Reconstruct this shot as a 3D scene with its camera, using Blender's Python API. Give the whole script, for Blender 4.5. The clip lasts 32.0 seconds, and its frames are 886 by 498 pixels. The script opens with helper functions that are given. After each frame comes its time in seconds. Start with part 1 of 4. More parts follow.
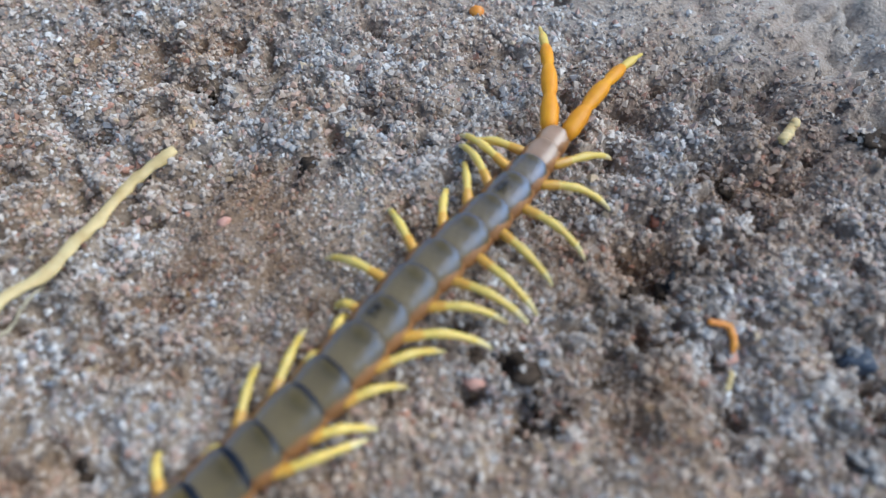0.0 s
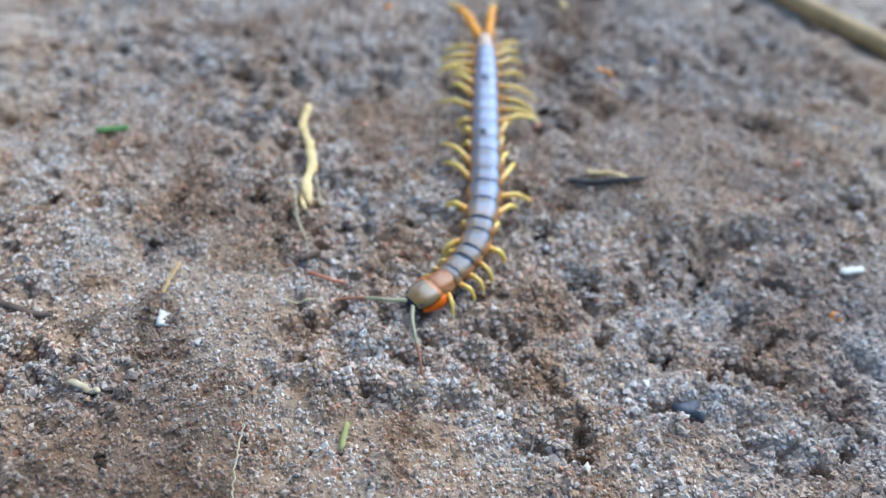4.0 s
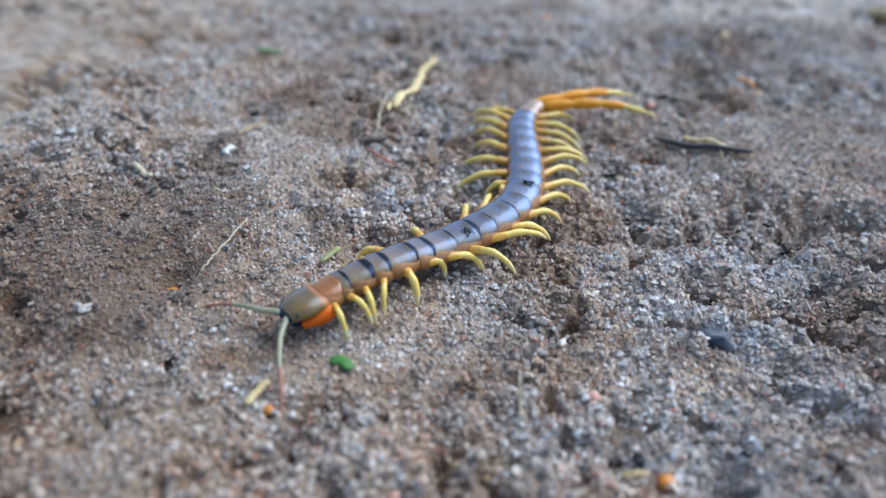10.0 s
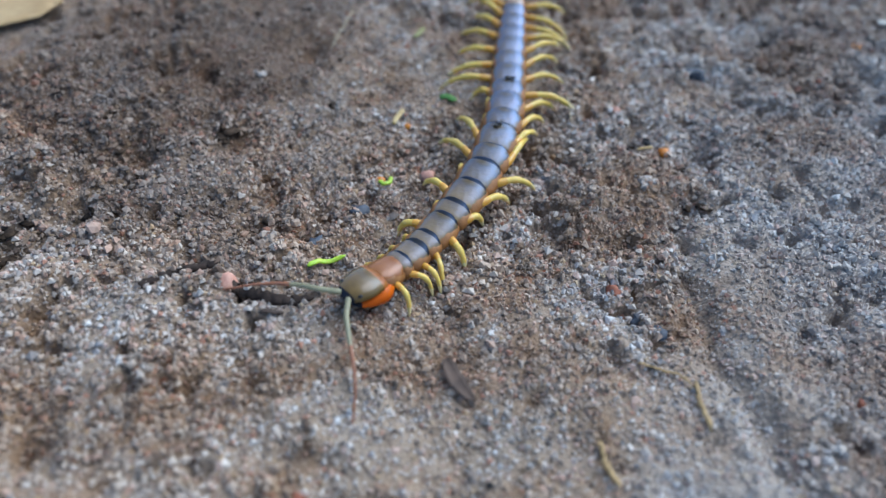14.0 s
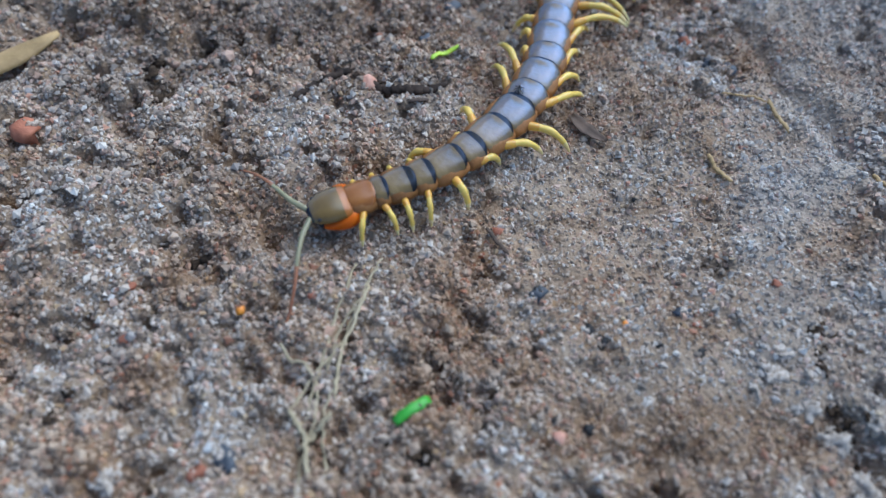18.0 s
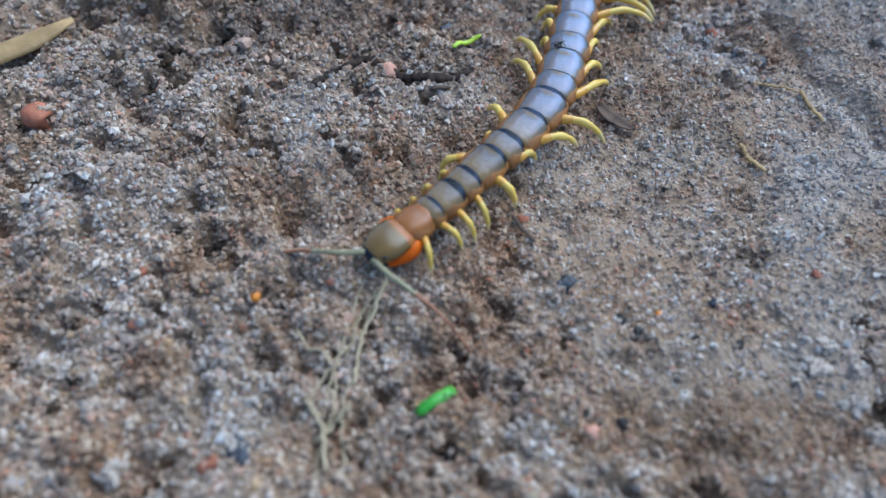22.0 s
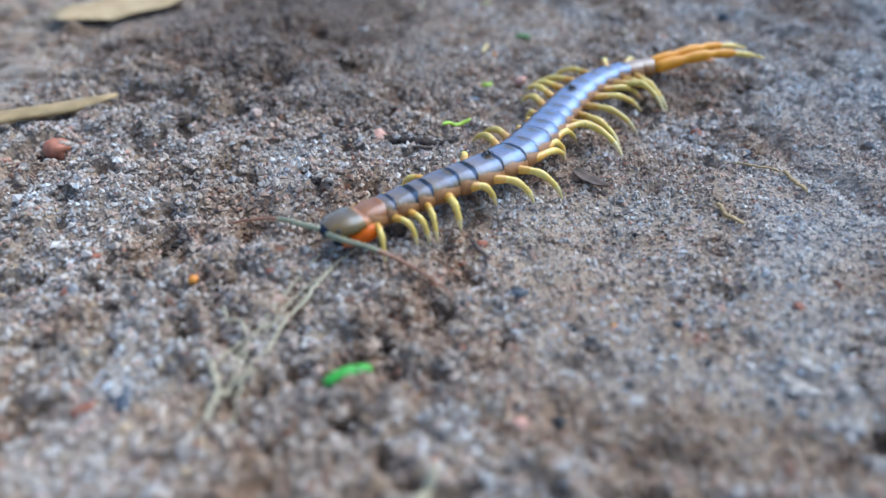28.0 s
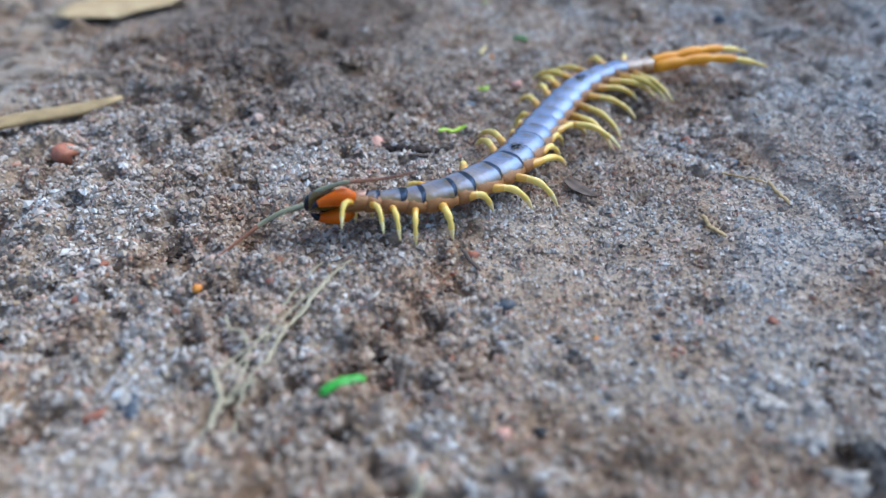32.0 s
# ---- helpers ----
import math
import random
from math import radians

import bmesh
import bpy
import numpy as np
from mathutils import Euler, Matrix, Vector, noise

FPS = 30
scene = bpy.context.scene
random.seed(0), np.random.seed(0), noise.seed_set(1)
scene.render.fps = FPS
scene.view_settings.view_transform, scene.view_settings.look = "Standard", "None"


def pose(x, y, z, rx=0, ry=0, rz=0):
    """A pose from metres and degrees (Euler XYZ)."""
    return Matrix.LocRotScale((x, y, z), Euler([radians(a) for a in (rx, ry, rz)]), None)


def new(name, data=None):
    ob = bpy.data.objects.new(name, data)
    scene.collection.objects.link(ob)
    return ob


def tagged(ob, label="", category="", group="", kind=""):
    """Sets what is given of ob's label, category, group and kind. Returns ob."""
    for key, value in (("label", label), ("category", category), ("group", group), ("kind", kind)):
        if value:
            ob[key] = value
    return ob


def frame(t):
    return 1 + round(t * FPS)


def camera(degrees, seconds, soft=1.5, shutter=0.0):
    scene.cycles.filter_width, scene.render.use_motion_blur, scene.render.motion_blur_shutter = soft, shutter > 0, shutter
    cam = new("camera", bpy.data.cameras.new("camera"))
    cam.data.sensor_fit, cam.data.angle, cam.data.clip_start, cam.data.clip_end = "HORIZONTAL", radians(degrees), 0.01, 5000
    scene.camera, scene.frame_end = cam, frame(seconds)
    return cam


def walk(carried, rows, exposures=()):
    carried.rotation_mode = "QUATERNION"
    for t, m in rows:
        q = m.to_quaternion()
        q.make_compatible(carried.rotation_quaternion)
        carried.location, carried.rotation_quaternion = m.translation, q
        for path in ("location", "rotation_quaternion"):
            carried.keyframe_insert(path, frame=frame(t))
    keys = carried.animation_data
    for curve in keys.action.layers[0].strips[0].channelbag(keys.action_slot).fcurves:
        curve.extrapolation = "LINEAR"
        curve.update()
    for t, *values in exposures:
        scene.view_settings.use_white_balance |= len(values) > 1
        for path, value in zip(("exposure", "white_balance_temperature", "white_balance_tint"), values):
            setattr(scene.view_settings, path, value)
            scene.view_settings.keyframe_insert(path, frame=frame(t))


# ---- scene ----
MM = 0.001

# ---- camera and its walk: seconds, place in metres, yaw, pitch, roll in degrees ----
PATH = [
    (0, 0.04033, 0.12682, 0.07117, 35.66, -58.63, -1.46),
    (0.5, 0.04038, 0.11442, 0.07748, 33.77, -58.63, -1.40),
    (1, 0.03425, 0.09910, 0.08584, 29.37, -57.66, -3.12),
    (1.5, 0.03230, 0.07730, 0.09614, 18.57, -57.17, -0.56),
    (2, 0.01687, 0.06909, 0.09765, 8.35, -56.52, 3.58),
    (2.5, 0.01405, 0.04969, 0.09843, 0.16, -54.35, 5.90),
    (3, 0.00813, 0.03599, 0.10819, -6.73, -53.83, 6.82),
    (3.5, -0.00648, 0.03246, 0.10076, -8.24, -51.72, 5.66),
    (5.5, -0.00494, 0.00755, 0.07288, -4.23, -34.32, 2.13),
    (6, -0.00000, -0.00000, 0.07200, 0.01, -34.39, 3.36),
    (6.5, 0.01433, 0.00176, 0.06659, 6.03, -35.74, 1.94),
    (7, 0.02287, 0.01246, 0.05879, 11.54, -35.66, 0.80),
    (7.5, 0.03232, 0.01752, 0.05613, 14.02, -34.44, 0.90),
    (8, 0.03499, 0.02033, 0.05692, 14.81, -33.68, 1.48),
    (8.5, 0.03461, 0.02123, 0.05852, 14.91, -33.13, 2.04),
    (9, 0.03123, 0.02004, 0.05752, 14.54, -33.33, 2.69),
    (9.5, 0.02897, 0.01593, 0.06054, 15.06, -33.78, 2.75),
    (10, 0.02528, 0.00593, 0.05809, 16.50, -35.35, 2.11),
    (10.5, 0.02272, -0.00504, 0.05661, 18.15, -37.19, 1.47),
    (11, 0.02175, -0.00905, 0.06019, 18.39, -38.29, 1.61),
    (11.5, 0.02122, -0.01748, 0.06212, 18.22, -38.82, 2.02),
    (12, 0.02040, -0.02287, 0.06432, 18.41, -39.41, 2.11),
    (12.5, 0.02093, -0.02767, 0.06662, 18.41, -39.78, 2.20),
    (13, 0.02130, -0.03313, 0.06692, 17.34, -41.42, 2.41),
    (13.5, 0.02083, -0.03733, 0.06843, 15.33, -44.40, 1.71),
    (15.5, 0.01112, -0.04663, 0.07559, 2.77, -53.87, 2.99),
    (16, 0.00714, -0.04918, 0.07535, 1.45, -54.60, 3.46),
    (16.5, 0.00012, -0.05708, 0.07406, 2.06, -56.25, 2.39),
    (17, -0.00378, -0.06090, 0.07771, 2.99, -59.62, 0.45),
    (17.5, -0.00627, -0.06103, 0.07942, 2.33, -61.41, 0.23),
    (18, -0.00653, -0.06196, 0.07971, 2.59, -61.49, -0.30),
    (18.5, -0.00645, -0.06346, 0.07968, 2.85, -61.44, -0.61),
    (19, -0.00658, -0.06608, 0.07970, 3.07, -60.76, -0.57),
    (19.5, -0.00717, -0.06858, 0.07803, 3.63, -60.31, -0.64),
    (20, -0.00772, -0.06698, 0.07850, 4.09, -60.23, -0.93),
    (20.5, -0.00777, -0.06419, 0.07755, 3.95, -60.25, -0.77),
    (21, -0.00600, -0.05995, 0.07525, 3.03, -60.57, -0.39),
    (21.5, -0.00636, -0.06284, 0.07225, 1.16, -60.53, 1.11),
    (22, -0.00897, -0.06443, 0.07419, 3.20, -59.43, -0.40),
    (22.5, -0.01131, -0.06734, 0.07272, 4.51, -57.22, -1.05),
    (23, -0.01165, -0.07156, 0.07142, 5.50, -55.01, -1.25),
    (23.5, -0.01181, -0.07526, 0.06985, 6.94, -51.98, -1.75),
    (24, -0.01087, -0.07717, 0.06969, 7.47, -49.93, -1.54),
    (24.5, -0.00871, -0.07837, 0.06764, 8.34, -48.69, -1.86),
    (26.5, -0.00103, -0.08349, 0.05248, 10.00, -37.62, -1.96),
    (27, 0.00148, -0.08414, 0.05170, 10.81, -36.36, -2.09),
    (27.5, 0.00562, -0.08384, 0.05182, 11.29, -36.64, -2.10),
    (28, 0.00722, -0.08411, 0.05135, 11.13, -37.13, -1.70),
    (28.5, 0.00822, -0.08400, 0.05100, 11.07, -37.53, -1.54),
    (29, 0.00838, -0.08339, 0.05176, 10.91, -37.92, -1.30),
    (29.5, 0.00731, -0.08264, 0.05166, 10.67, -38.15, -1.05),
    (30, 0.00685, -0.08320, 0.05079, 10.64, -38.22, -0.99),
    (30.5, 0.00813, -0.08356, 0.05141, 10.98, -38.13, -1.13),
    (31, 0.00916, -0.08456, 0.05456, 11.42, -38.13, -1.37),
    (31.5, 0.00917, -0.08451, 0.05528, 11.45, -38.59, -1.38),
    (32, 0.00872, -0.08426, 0.05676, 11.53, -38.88, -1.48),
]
EXPOSURE, TINT = 1.06, 2
METER = [(0, -0.40, 5390), (1.5, -0.30, 5420), (3, -0.02, 5440), (6, 0.02, 5370), (9, -0.08, 5290), (12, -0.24, 5290), (15, -0.48, 5290), (20, -0.5, 5240), (23, -0.42, 5240), (27, -0.12, 5170), (32, -0.13, 5170)]
cam = camera(66.1, 32.0, soft=1.4)
cam.data.dof.use_dof = True
cam.data.dof.focus_distance = 0.097
cam.data.dof.aperture_fstop = 11.0
walk(cam, [(t, pose(x, y, z, 90 + pitch, 0, yaw) @ pose(0, 0, 0, 0, 0, roll)) for t, x, y, z, yaw, pitch, roll in PATH],
     exposures=[(t, EXPOSURE + e, kelvin, TINT) for t, e, kelvin in METER])

# ---- world and sun: open shade under a bright pale sky ----
SUN_HEIGHT, SUN_TURN = 50.0, 40.0
world = bpy.data.worlds.new("world")
scene.world = world
world.use_nodes = True
wn = world.node_tree.nodes
sky = wn.new("ShaderNodeTexSky")
sky.sky_type, sky.sun_disc = "NISHITA", False
sky.sun_elevation, sky.sun_rotation = radians(SUN_HEIGHT), radians(SUN_TURN)
sky.dust_density, sky.air_density, sky.ozone_density = 2.0, 1.0, 1.5
world.node_tree.links.new(sky.outputs[0], wn["Background"].inputs[0])
wn["Background"].inputs[1].default_value = 0.115
sun_data = bpy.data.lights.new("sun", "SUN")
sun_data.energy, sun_data.angle, sun_data.color = 1.8, radians(62), (1.0, 0.96, 0.92)
sun = new("sun", sun_data)
sun.matrix_world = pose(0, 0, 2, 90 - SUN_HEIGHT, 0, 180 - SUN_TURN)


# ---- materials ----
def material(name, rough=0.6, coat=0.0, spec=0.5, sub=0.0):
    m = bpy.data.materials.new(name)
    m.use_nodes = True
    b = m.node_tree.nodes["Principled BSDF"]
    b.inputs["Roughness"].default_value = rough
    b.inputs["Coat Weight"].default_value = coat
    b.inputs["Coat Roughness"].default_value = 0.16
    b.inputs["Coat IOR"].default_value = 1.7
    b.inputs["Specular IOR Level"].default_value = spec
    if sub:
        b.inputs["Subsurface Weight"].default_value = sub
        b.inputs["Subsurface Radius"].default_value = (1.0, 0.6, 0.25)
        b.inputs["Subsurface Scale"].default_value = 0.0008
    return m, b, m.node_tree.nodes, m.node_tree.links


def ramp(nodes, stops, constant=False):
    r = nodes.new("ShaderNodeValToRGB")
    r.color_ramp.interpolation = "CONSTANT" if constant else "LINEAR"
    e = r.color_ramp.elements
    while len(e) < len(stops):
        e.new(0.5)
    for el, (p, c) in zip(e, stops):
        el.position, el.color = p, (*c, 1)
    return r


def coords(nodes, links, scale):
    tc, mp = nodes.new("ShaderNodeTexCoord"), nodes.new("ShaderNodeMapping")
    mp.inputs["Scale"].default_value = (scale,) * 3 if not isinstance(scale, tuple) else scale
    links.new(tc.outputs["Object"], mp.inputs["Vector"])
    return mp.outputs[0]


def noise_tex(nodes, links, scale, detail=3.0, rough=0.55):
    n = nodes.new("ShaderNodeTexNoise")
    n.inputs["Scale"].default_value, n.inputs["Detail"].default_value, n.inputs["Roughness"].default_value = 1.0, detail, rough
    links.new(coords(nodes, links, scale), n.inputs["Vector"])
    return n


def mix(nodes, links, a, b, fac, kind="MIX"):
    m = nodes.new("ShaderNodeMix")
    m.data_type, m.blend_type = "RGBA", kind
    for sock, v in ((m.inputs[0], fac), (m.inputs[6], a), (m.inputs[7], b)):
        if isinstance(v, (int, float)):
            sock.default_value = v
        elif isinstance(v, tuple):
            sock.default_value = (*v, 1)
        else:
            links.new(v, sock)
    return m.outputs[2]


def bump(nodes, links, bsdf, height, strength, distance):
    b = nodes.new("ShaderNodeBump")
    b.inputs["Strength"].default_value, b.inputs["Distance"].default_value = strength, distance
    links.new(height, b.inputs["Height"])
    links.new(b.outputs[0], bsdf.inputs["Normal"])


# Quartz, feldspar, brown and black grains of one sand.
SAND = [(0.0, (0.04, 0.031, 0.026)), (0.05, (0.13, 0.085, 0.06)), (0.12, (0.27, 0.20, 0.15)), (0.22, (0.42, 0.35, 0.29)), (0.36, (0.53, 0.455, 0.39)), (0.54, (0.62, 0.56, 0.50)),
        (0.68, (0.57, 0.39, 0.31)), (0.77, (0.47, 0.31, 0.23)), (0.82, (0.42, 0.17, 0.09)), (0.845, (0.50, 0.36, 0.19)), (0.87, (0.33, 0.33, 0.345)), (0.90, (0.73, 0.70, 0.66))]


def soil_tones(n, l, c):
    """Stains on the sand at three sizes: brown humus, wet dark earth, and a pale silty apron out to the east; sky sheen
    to the north and far off, and shade on near ground, are painted in too.
    """
    blot = noise_tex(n, l, 190.0, 7.0, 0.72)
    br = ramp(n, [(0.57, (0, 0, 0)), (0.66, (0.85, 0.85, 0.85))])
    l.new(blot.outputs[0], br.inputs[0])
    c = mix(n, l, c, (0.075, 0.05, 0.028), br.outputs[0])
    speck = noise_tex(n, l, 620.0, 2.0)
    kr = ramp(n, [(0.68, (0, 0, 0)), (0.74, (0.7, 0.7, 0.7))])
    l.new(speck.outputs[0], kr.inputs[0])
    c = mix(n, l, c, (0.055, 0.038, 0.024), kr.outputs[0])
    patch = noise_tex(n, l, 110.0, 8.0, 0.7)
    pr = ramp(n, [(0.34, (0.40, 0.31, 0.23)), (0.43, (0.86, 0.82, 0.77)), (0.52, (1.0, 1.0, 1.0))])
    l.new(patch.outputs[0], pr.inputs[0])
    c = mix(n, l, c, pr.outputs[0], 1.0, "MULTIPLY")
    hue = noise_tex(n, l, 75.0, 5.0, 0.6)
    hr = ramp(n, [(0.36, (1.0, 0.89, 0.76)), (0.50, (1.0, 0.97, 0.93)), (0.64, (0.94, 0.97, 1.0))])
    l.new(hue.outputs[0], hr.inputs[0])
    c = mix(n, l, c, hr.outputs[0], 1.0, "MULTIPLY")
    wide = noise_tex(n, l, 38.0, 4.0)
    wr = ramp(n, [(0.38, (0.70, 0.62, 0.54)), (0.52, (1.0, 1.0, 1.0))])
    l.new(wide.outputs[0], wr.inputs[0])
    c = mix(n, l, c, wr.outputs[0], 1.0, "MULTIPLY")
    tc, sep = n.new("ShaderNodeTexCoord"), n.new("ShaderNodeSeparateXYZ")
    l.new(tc.outputs["Object"], sep.inputs[0])

    def math_node(op, a, b):
        m = n.new("ShaderNodeMath")
        m.operation = op
        for sock, v in zip(m.inputs, (a, b)):
            if isinstance(v, (int, float)):
                sock.default_value = v
            else:
                l.new(v, sock)
        return m.outputs[0]

    ragged = math_node("MULTIPLY", math_node("SUBTRACT", wide.outputs[0], 0.5), 0.12)
    # Pale silt eastward; the rise to north and far paints in grazing sky sheen.
    east = math_node("DIVIDE", math_node("ADD", math_node("SUBTRACT", sep.outputs[0], 0.032), ragged), 0.05)
    north = math_node("DIVIDE", math_node("ADD", math_node("SUBTRACT", sep.outputs[1], 0.155), ragged), 0.16)
    silt_sheen = n.new("ShaderNodeClamp")
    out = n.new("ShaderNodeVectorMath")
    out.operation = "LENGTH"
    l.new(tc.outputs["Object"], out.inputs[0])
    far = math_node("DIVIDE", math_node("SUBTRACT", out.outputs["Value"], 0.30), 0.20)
    south = math_node("DIVIDE", math_node("SUBTRACT", 0.112, sep.outputs[1]), 0.03)
    l.new(math_node("MAXIMUM", math_node("MAXIMUM", math_node("MINIMUM", math_node("MINIMUM", east, south), 1.0), north), far), silt_sheen.inputs[0])
    c = mix(n, l, c, (0.46, 0.435, 0.41), math_node("MULTIPLY", silt_sheen.outputs[0], 0.48))
    # First and third are soil tones; second and fourth paint shade over near ground.
    for centre, reach, tone in (((-0.056, 0.052, 0.0), 0.042, (0.46, 0.39, 0.33)), ((-0.018, 0.030, 0.0), 0.024, (0.74, 0.67, 0.60)), ((0.058, 0.134, 0.0), 0.026, (0.88, 0.83, 0.79)), ((0.0, -0.118, 0.0), 0.066, (0.68, 0.60, 0.53))):
        off = n.new("ShaderNodeVectorMath")
        off.operation = "DISTANCE"
        l.new(tc.outputs["Object"], off.inputs[0])
        off.inputs[1].default_value = centre
        damp_and_shade = n.new("ShaderNodeClamp")
        l.new(math_node("DIVIDE", math_node("SUBTRACT", math_node("ADD", reach, ragged), off.outputs["Value"]), 0.022), damp_and_shade.inputs[0])
        c = mix(n, l, c, tone, damp_and_shade.outputs[0], "MULTIPLY")
    return c


def sand_ground():
    m, b, n, l = material("sandy_soil", 0.7, spec=0.2)
    b.inputs["Sheen Weight"].default_value, b.inputs["Sheen Tint"].default_value = 0.25, (1, 0.95, 0.90, 1)
    v = n.new("ShaderNodeTexVoronoi")
    v.inputs["Scale"].default_value = 1.0
    l.new(coords(n, l, 1600.0), v.inputs["Vector"])
    pick = n.new("ShaderNodeSeparateColor")
    l.new(v.outputs["Color"], pick.inputs[0])
    r = ramp(n, SAND, True)
    l.new(pick.outputs[0], r.inputs[0])
    c = mix(n, l, r.outputs[0], (0.56, 0.46, 0.36), 1.0, "MULTIPLY")
    dust = noise_tex(n, l, 62.0, 6.0, 0.62)
    sr = ramp(n, [(0.35, (0, 0, 0)), (0.50, (0.94, 0.94, 0.94))])
    l.new(dust.outputs[0], sr.inputs[0])
    c = mix(n, l, c, (0.33, 0.255, 0.185), sr.outputs[0])
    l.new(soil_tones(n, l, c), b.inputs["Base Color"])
    fine = noise_tex(n, l, 2600.0, 2.0)
    add = n.new("ShaderNodeMath")
    add.operation = "SUBTRACT"
    l.new(fine.outputs[0], add.inputs[0])
    l.new(v.outputs["Distance"], add.inputs[1])
    bump(n, l, b, add.outputs[0], 0.9, 0.00025)
    return m


def sand_grain(name, palette):
    m, b, n, l = material(name, 0.5, spec=0.3)
    b.inputs["Sheen Weight"].default_value, b.inputs["Sheen Tint"].default_value = 0.25, (1, 0.95, 0.90, 1)
    g = n.new("ShaderNodeNewGeometry")
    r = ramp(n, palette, True)
    l.new(g.outputs["Random Per Island"], r.inputs[0])
    dust = noise_tex(n, l, 3000.0, 2.0)
    c = mix(n, l, r.outputs[0], (0.46, 0.385, 0.32), 0.28)
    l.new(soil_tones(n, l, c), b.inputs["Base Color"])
    bump(n, l, b, dust.outputs[0], 0.5, 0.0001)
    return m


def mottled(name, dark, light, scale, rough=0.6, coat=0.0, spec=0.5, sub=0.0, relief=0.00008, stretch=None, sheen=None, fore=None, facing=0.72):
    """One substance in two tones, with fine relief; sheen puts the blue of a reflected sky into its gloss colour."""
    m, b, n, l = material(name, rough, coat, spec, sub)
    if sheen:
        gloss, lay, ms = n.new("ShaderNodeBsdfGlossy"), n.new("ShaderNodeLayerWeight"), n.new("ShaderNodeMixShader")
        gloss.inputs["Roughness"].default_value = 0.27
        # Iridescent tint, with patchy sky reflections painted into the gloss colour by noise.
        film_reflections = noise_tex(n, l, 260.0, 2.0)
        fr = ramp(n, [(0.36, (sheen[0] * 1.1, sheen[1] * 0.6, sheen[2] * 0.35)), (0.46, sheen), (0.62, (sheen[0] * 1.6, sheen[1] * 1.1, sheen[2]))])
        l.new(film_reflections.outputs[0], fr.inputs[0])
        l.new(fr.outputs[0], gloss.inputs["Color"])
        lay.inputs[0].default_value = 0.5
        steep, share = n.new("ShaderNodeMath"), n.new("ShaderNodeMath")
        steep.operation, share.operation, share.use_clamp = "POWER", "MULTIPLY_ADD", True
        l.new(lay.outputs["Facing"], steep.inputs[0])
        steep.inputs[1].default_value = 1.8
        l.new(steep.outputs[0], share.inputs[0])
        share.inputs[1].default_value, share.inputs[2].default_value = facing, 0.05
        l.new(share.outputs[0], ms.inputs[0])
        l.new(b.outputs[0], ms.inputs[1])
        l.new(gloss.outputs[0], ms.inputs[2])
        l.new(ms.outputs[0], n["Material Output"].inputs["Surface"])
        dent, gb = noise_tex(n, l, 500.0, 3.0), n.new("ShaderNodeBump")
        gb.inputs["Strength"].default_value, gb.inputs["Distance"].default_value = 0.5, 0.00025
        l.new(dent.outputs[0], gb.inputs["Height"])
        l.new(gb.outputs[0], gloss.inputs["Normal"])
    t = noise_tex(n, l, tuple(scale * s for s in stretch) if stretch else scale, 4.0)
    r = ramp(n, [(0.3, dark), (0.7, light)])
    l.new(t.outputs[0], r.inputs[0])
    tint = n.new("ShaderNodeObjectInfo")
    hsv = n.new("ShaderNodeHueSaturation")
    var = n.new("ShaderNodeMapRange")
    var.inputs["To Min"].default_value, var.inputs["To Max"].default_value = 0.88, 1.12
    l.new(tint.outputs["Random"], var.inputs[0])
    l.new(var.outputs[0], hsv.inputs["Value"])
    l.new(r.outputs[0], hsv.inputs["Color"])
    c = hsv.outputs[0]
    if fore:
        tc, sep, along = n.new("ShaderNodeTexCoord"), n.new("ShaderNodeSeparateXYZ"), n.new("ShaderNodeMapRange")
        l.new(tc.outputs["Object"], sep.inputs[0])
        l.new(sep.outputs[1], along.inputs[0])
        along.inputs["From Min"].default_value, along.inputs["From Max"].default_value = -0.0012, 0.0026
        c = mix(n, l, c, fore, along.outputs[0])
    l.new(c, b.inputs["Base Color"])
    f = noise_tex(n, l, scale * 4, 2.0)
    bump(n, l, b, f.outputs[0], 0.4, relief)
    return m


SOIL = sand_ground()
GRAIN = sand_grain("sand_grain", SAND)
CRUMB = sand_grain("sand_crumb", [(p, c) for p, c in SAND if c[0] < 0.6])
# Rear plates carry slightly more painted sky sheen than the front ones.
TERGITE = mottled("olive_cuticle_lilac_sheen", (0.065, 0.046, 0.014), (0.15, 0.105, 0.032), 300, 0.35, 0.0, 0.2, 0.0, 0.0003, sheen=(0.26, 0.43, 0.82), fore=(0.19, 0.135, 0.055), facing=0.78)
FORETERGITE = mottled("olive_cuticle", (0.085, 0.056, 0.013), (0.19, 0.125, 0.03), 300, 0.35, 0.0, 0.2, 0.0, 0.0003, sheen=(0.25, 0.41, 0.78), fore=(0.30, 0.205, 0.08), facing=0.72)
# Near-black stuff for crumbs that put shade into the sand's hollows.
PITSHADE = mottled("dark_pit_shade", (0.016, 0.011, 0.007), (0.075, 0.05, 0.032), 1100, 0.85, 0.0, 0.15, relief=0.0003)
BAND = mottled("black_cuticle", (0.006, 0.007, 0.008), (0.016, 0.016, 0.017), 300, 0.5, 0.0, 0.12, 0.0, 0.00003, sheen=(0.08, 0.16, 0.36), facing=0.3)
RUST = mottled("rust_cuticle", (0.25, 0.08, 0.01), (0.38, 0.15, 0.022), 300, 0.32, 0.0, 0.3, 0.05, 0.00003, sheen=(0.42, 0.42, 0.5), facing=0.5)
FLANK = mottled("tan_flank", (0.19, 0.078, 0.02), (0.32, 0.145, 0.04), 420, 0.5, 0.0, 0.35, 0.05, 0.0002)
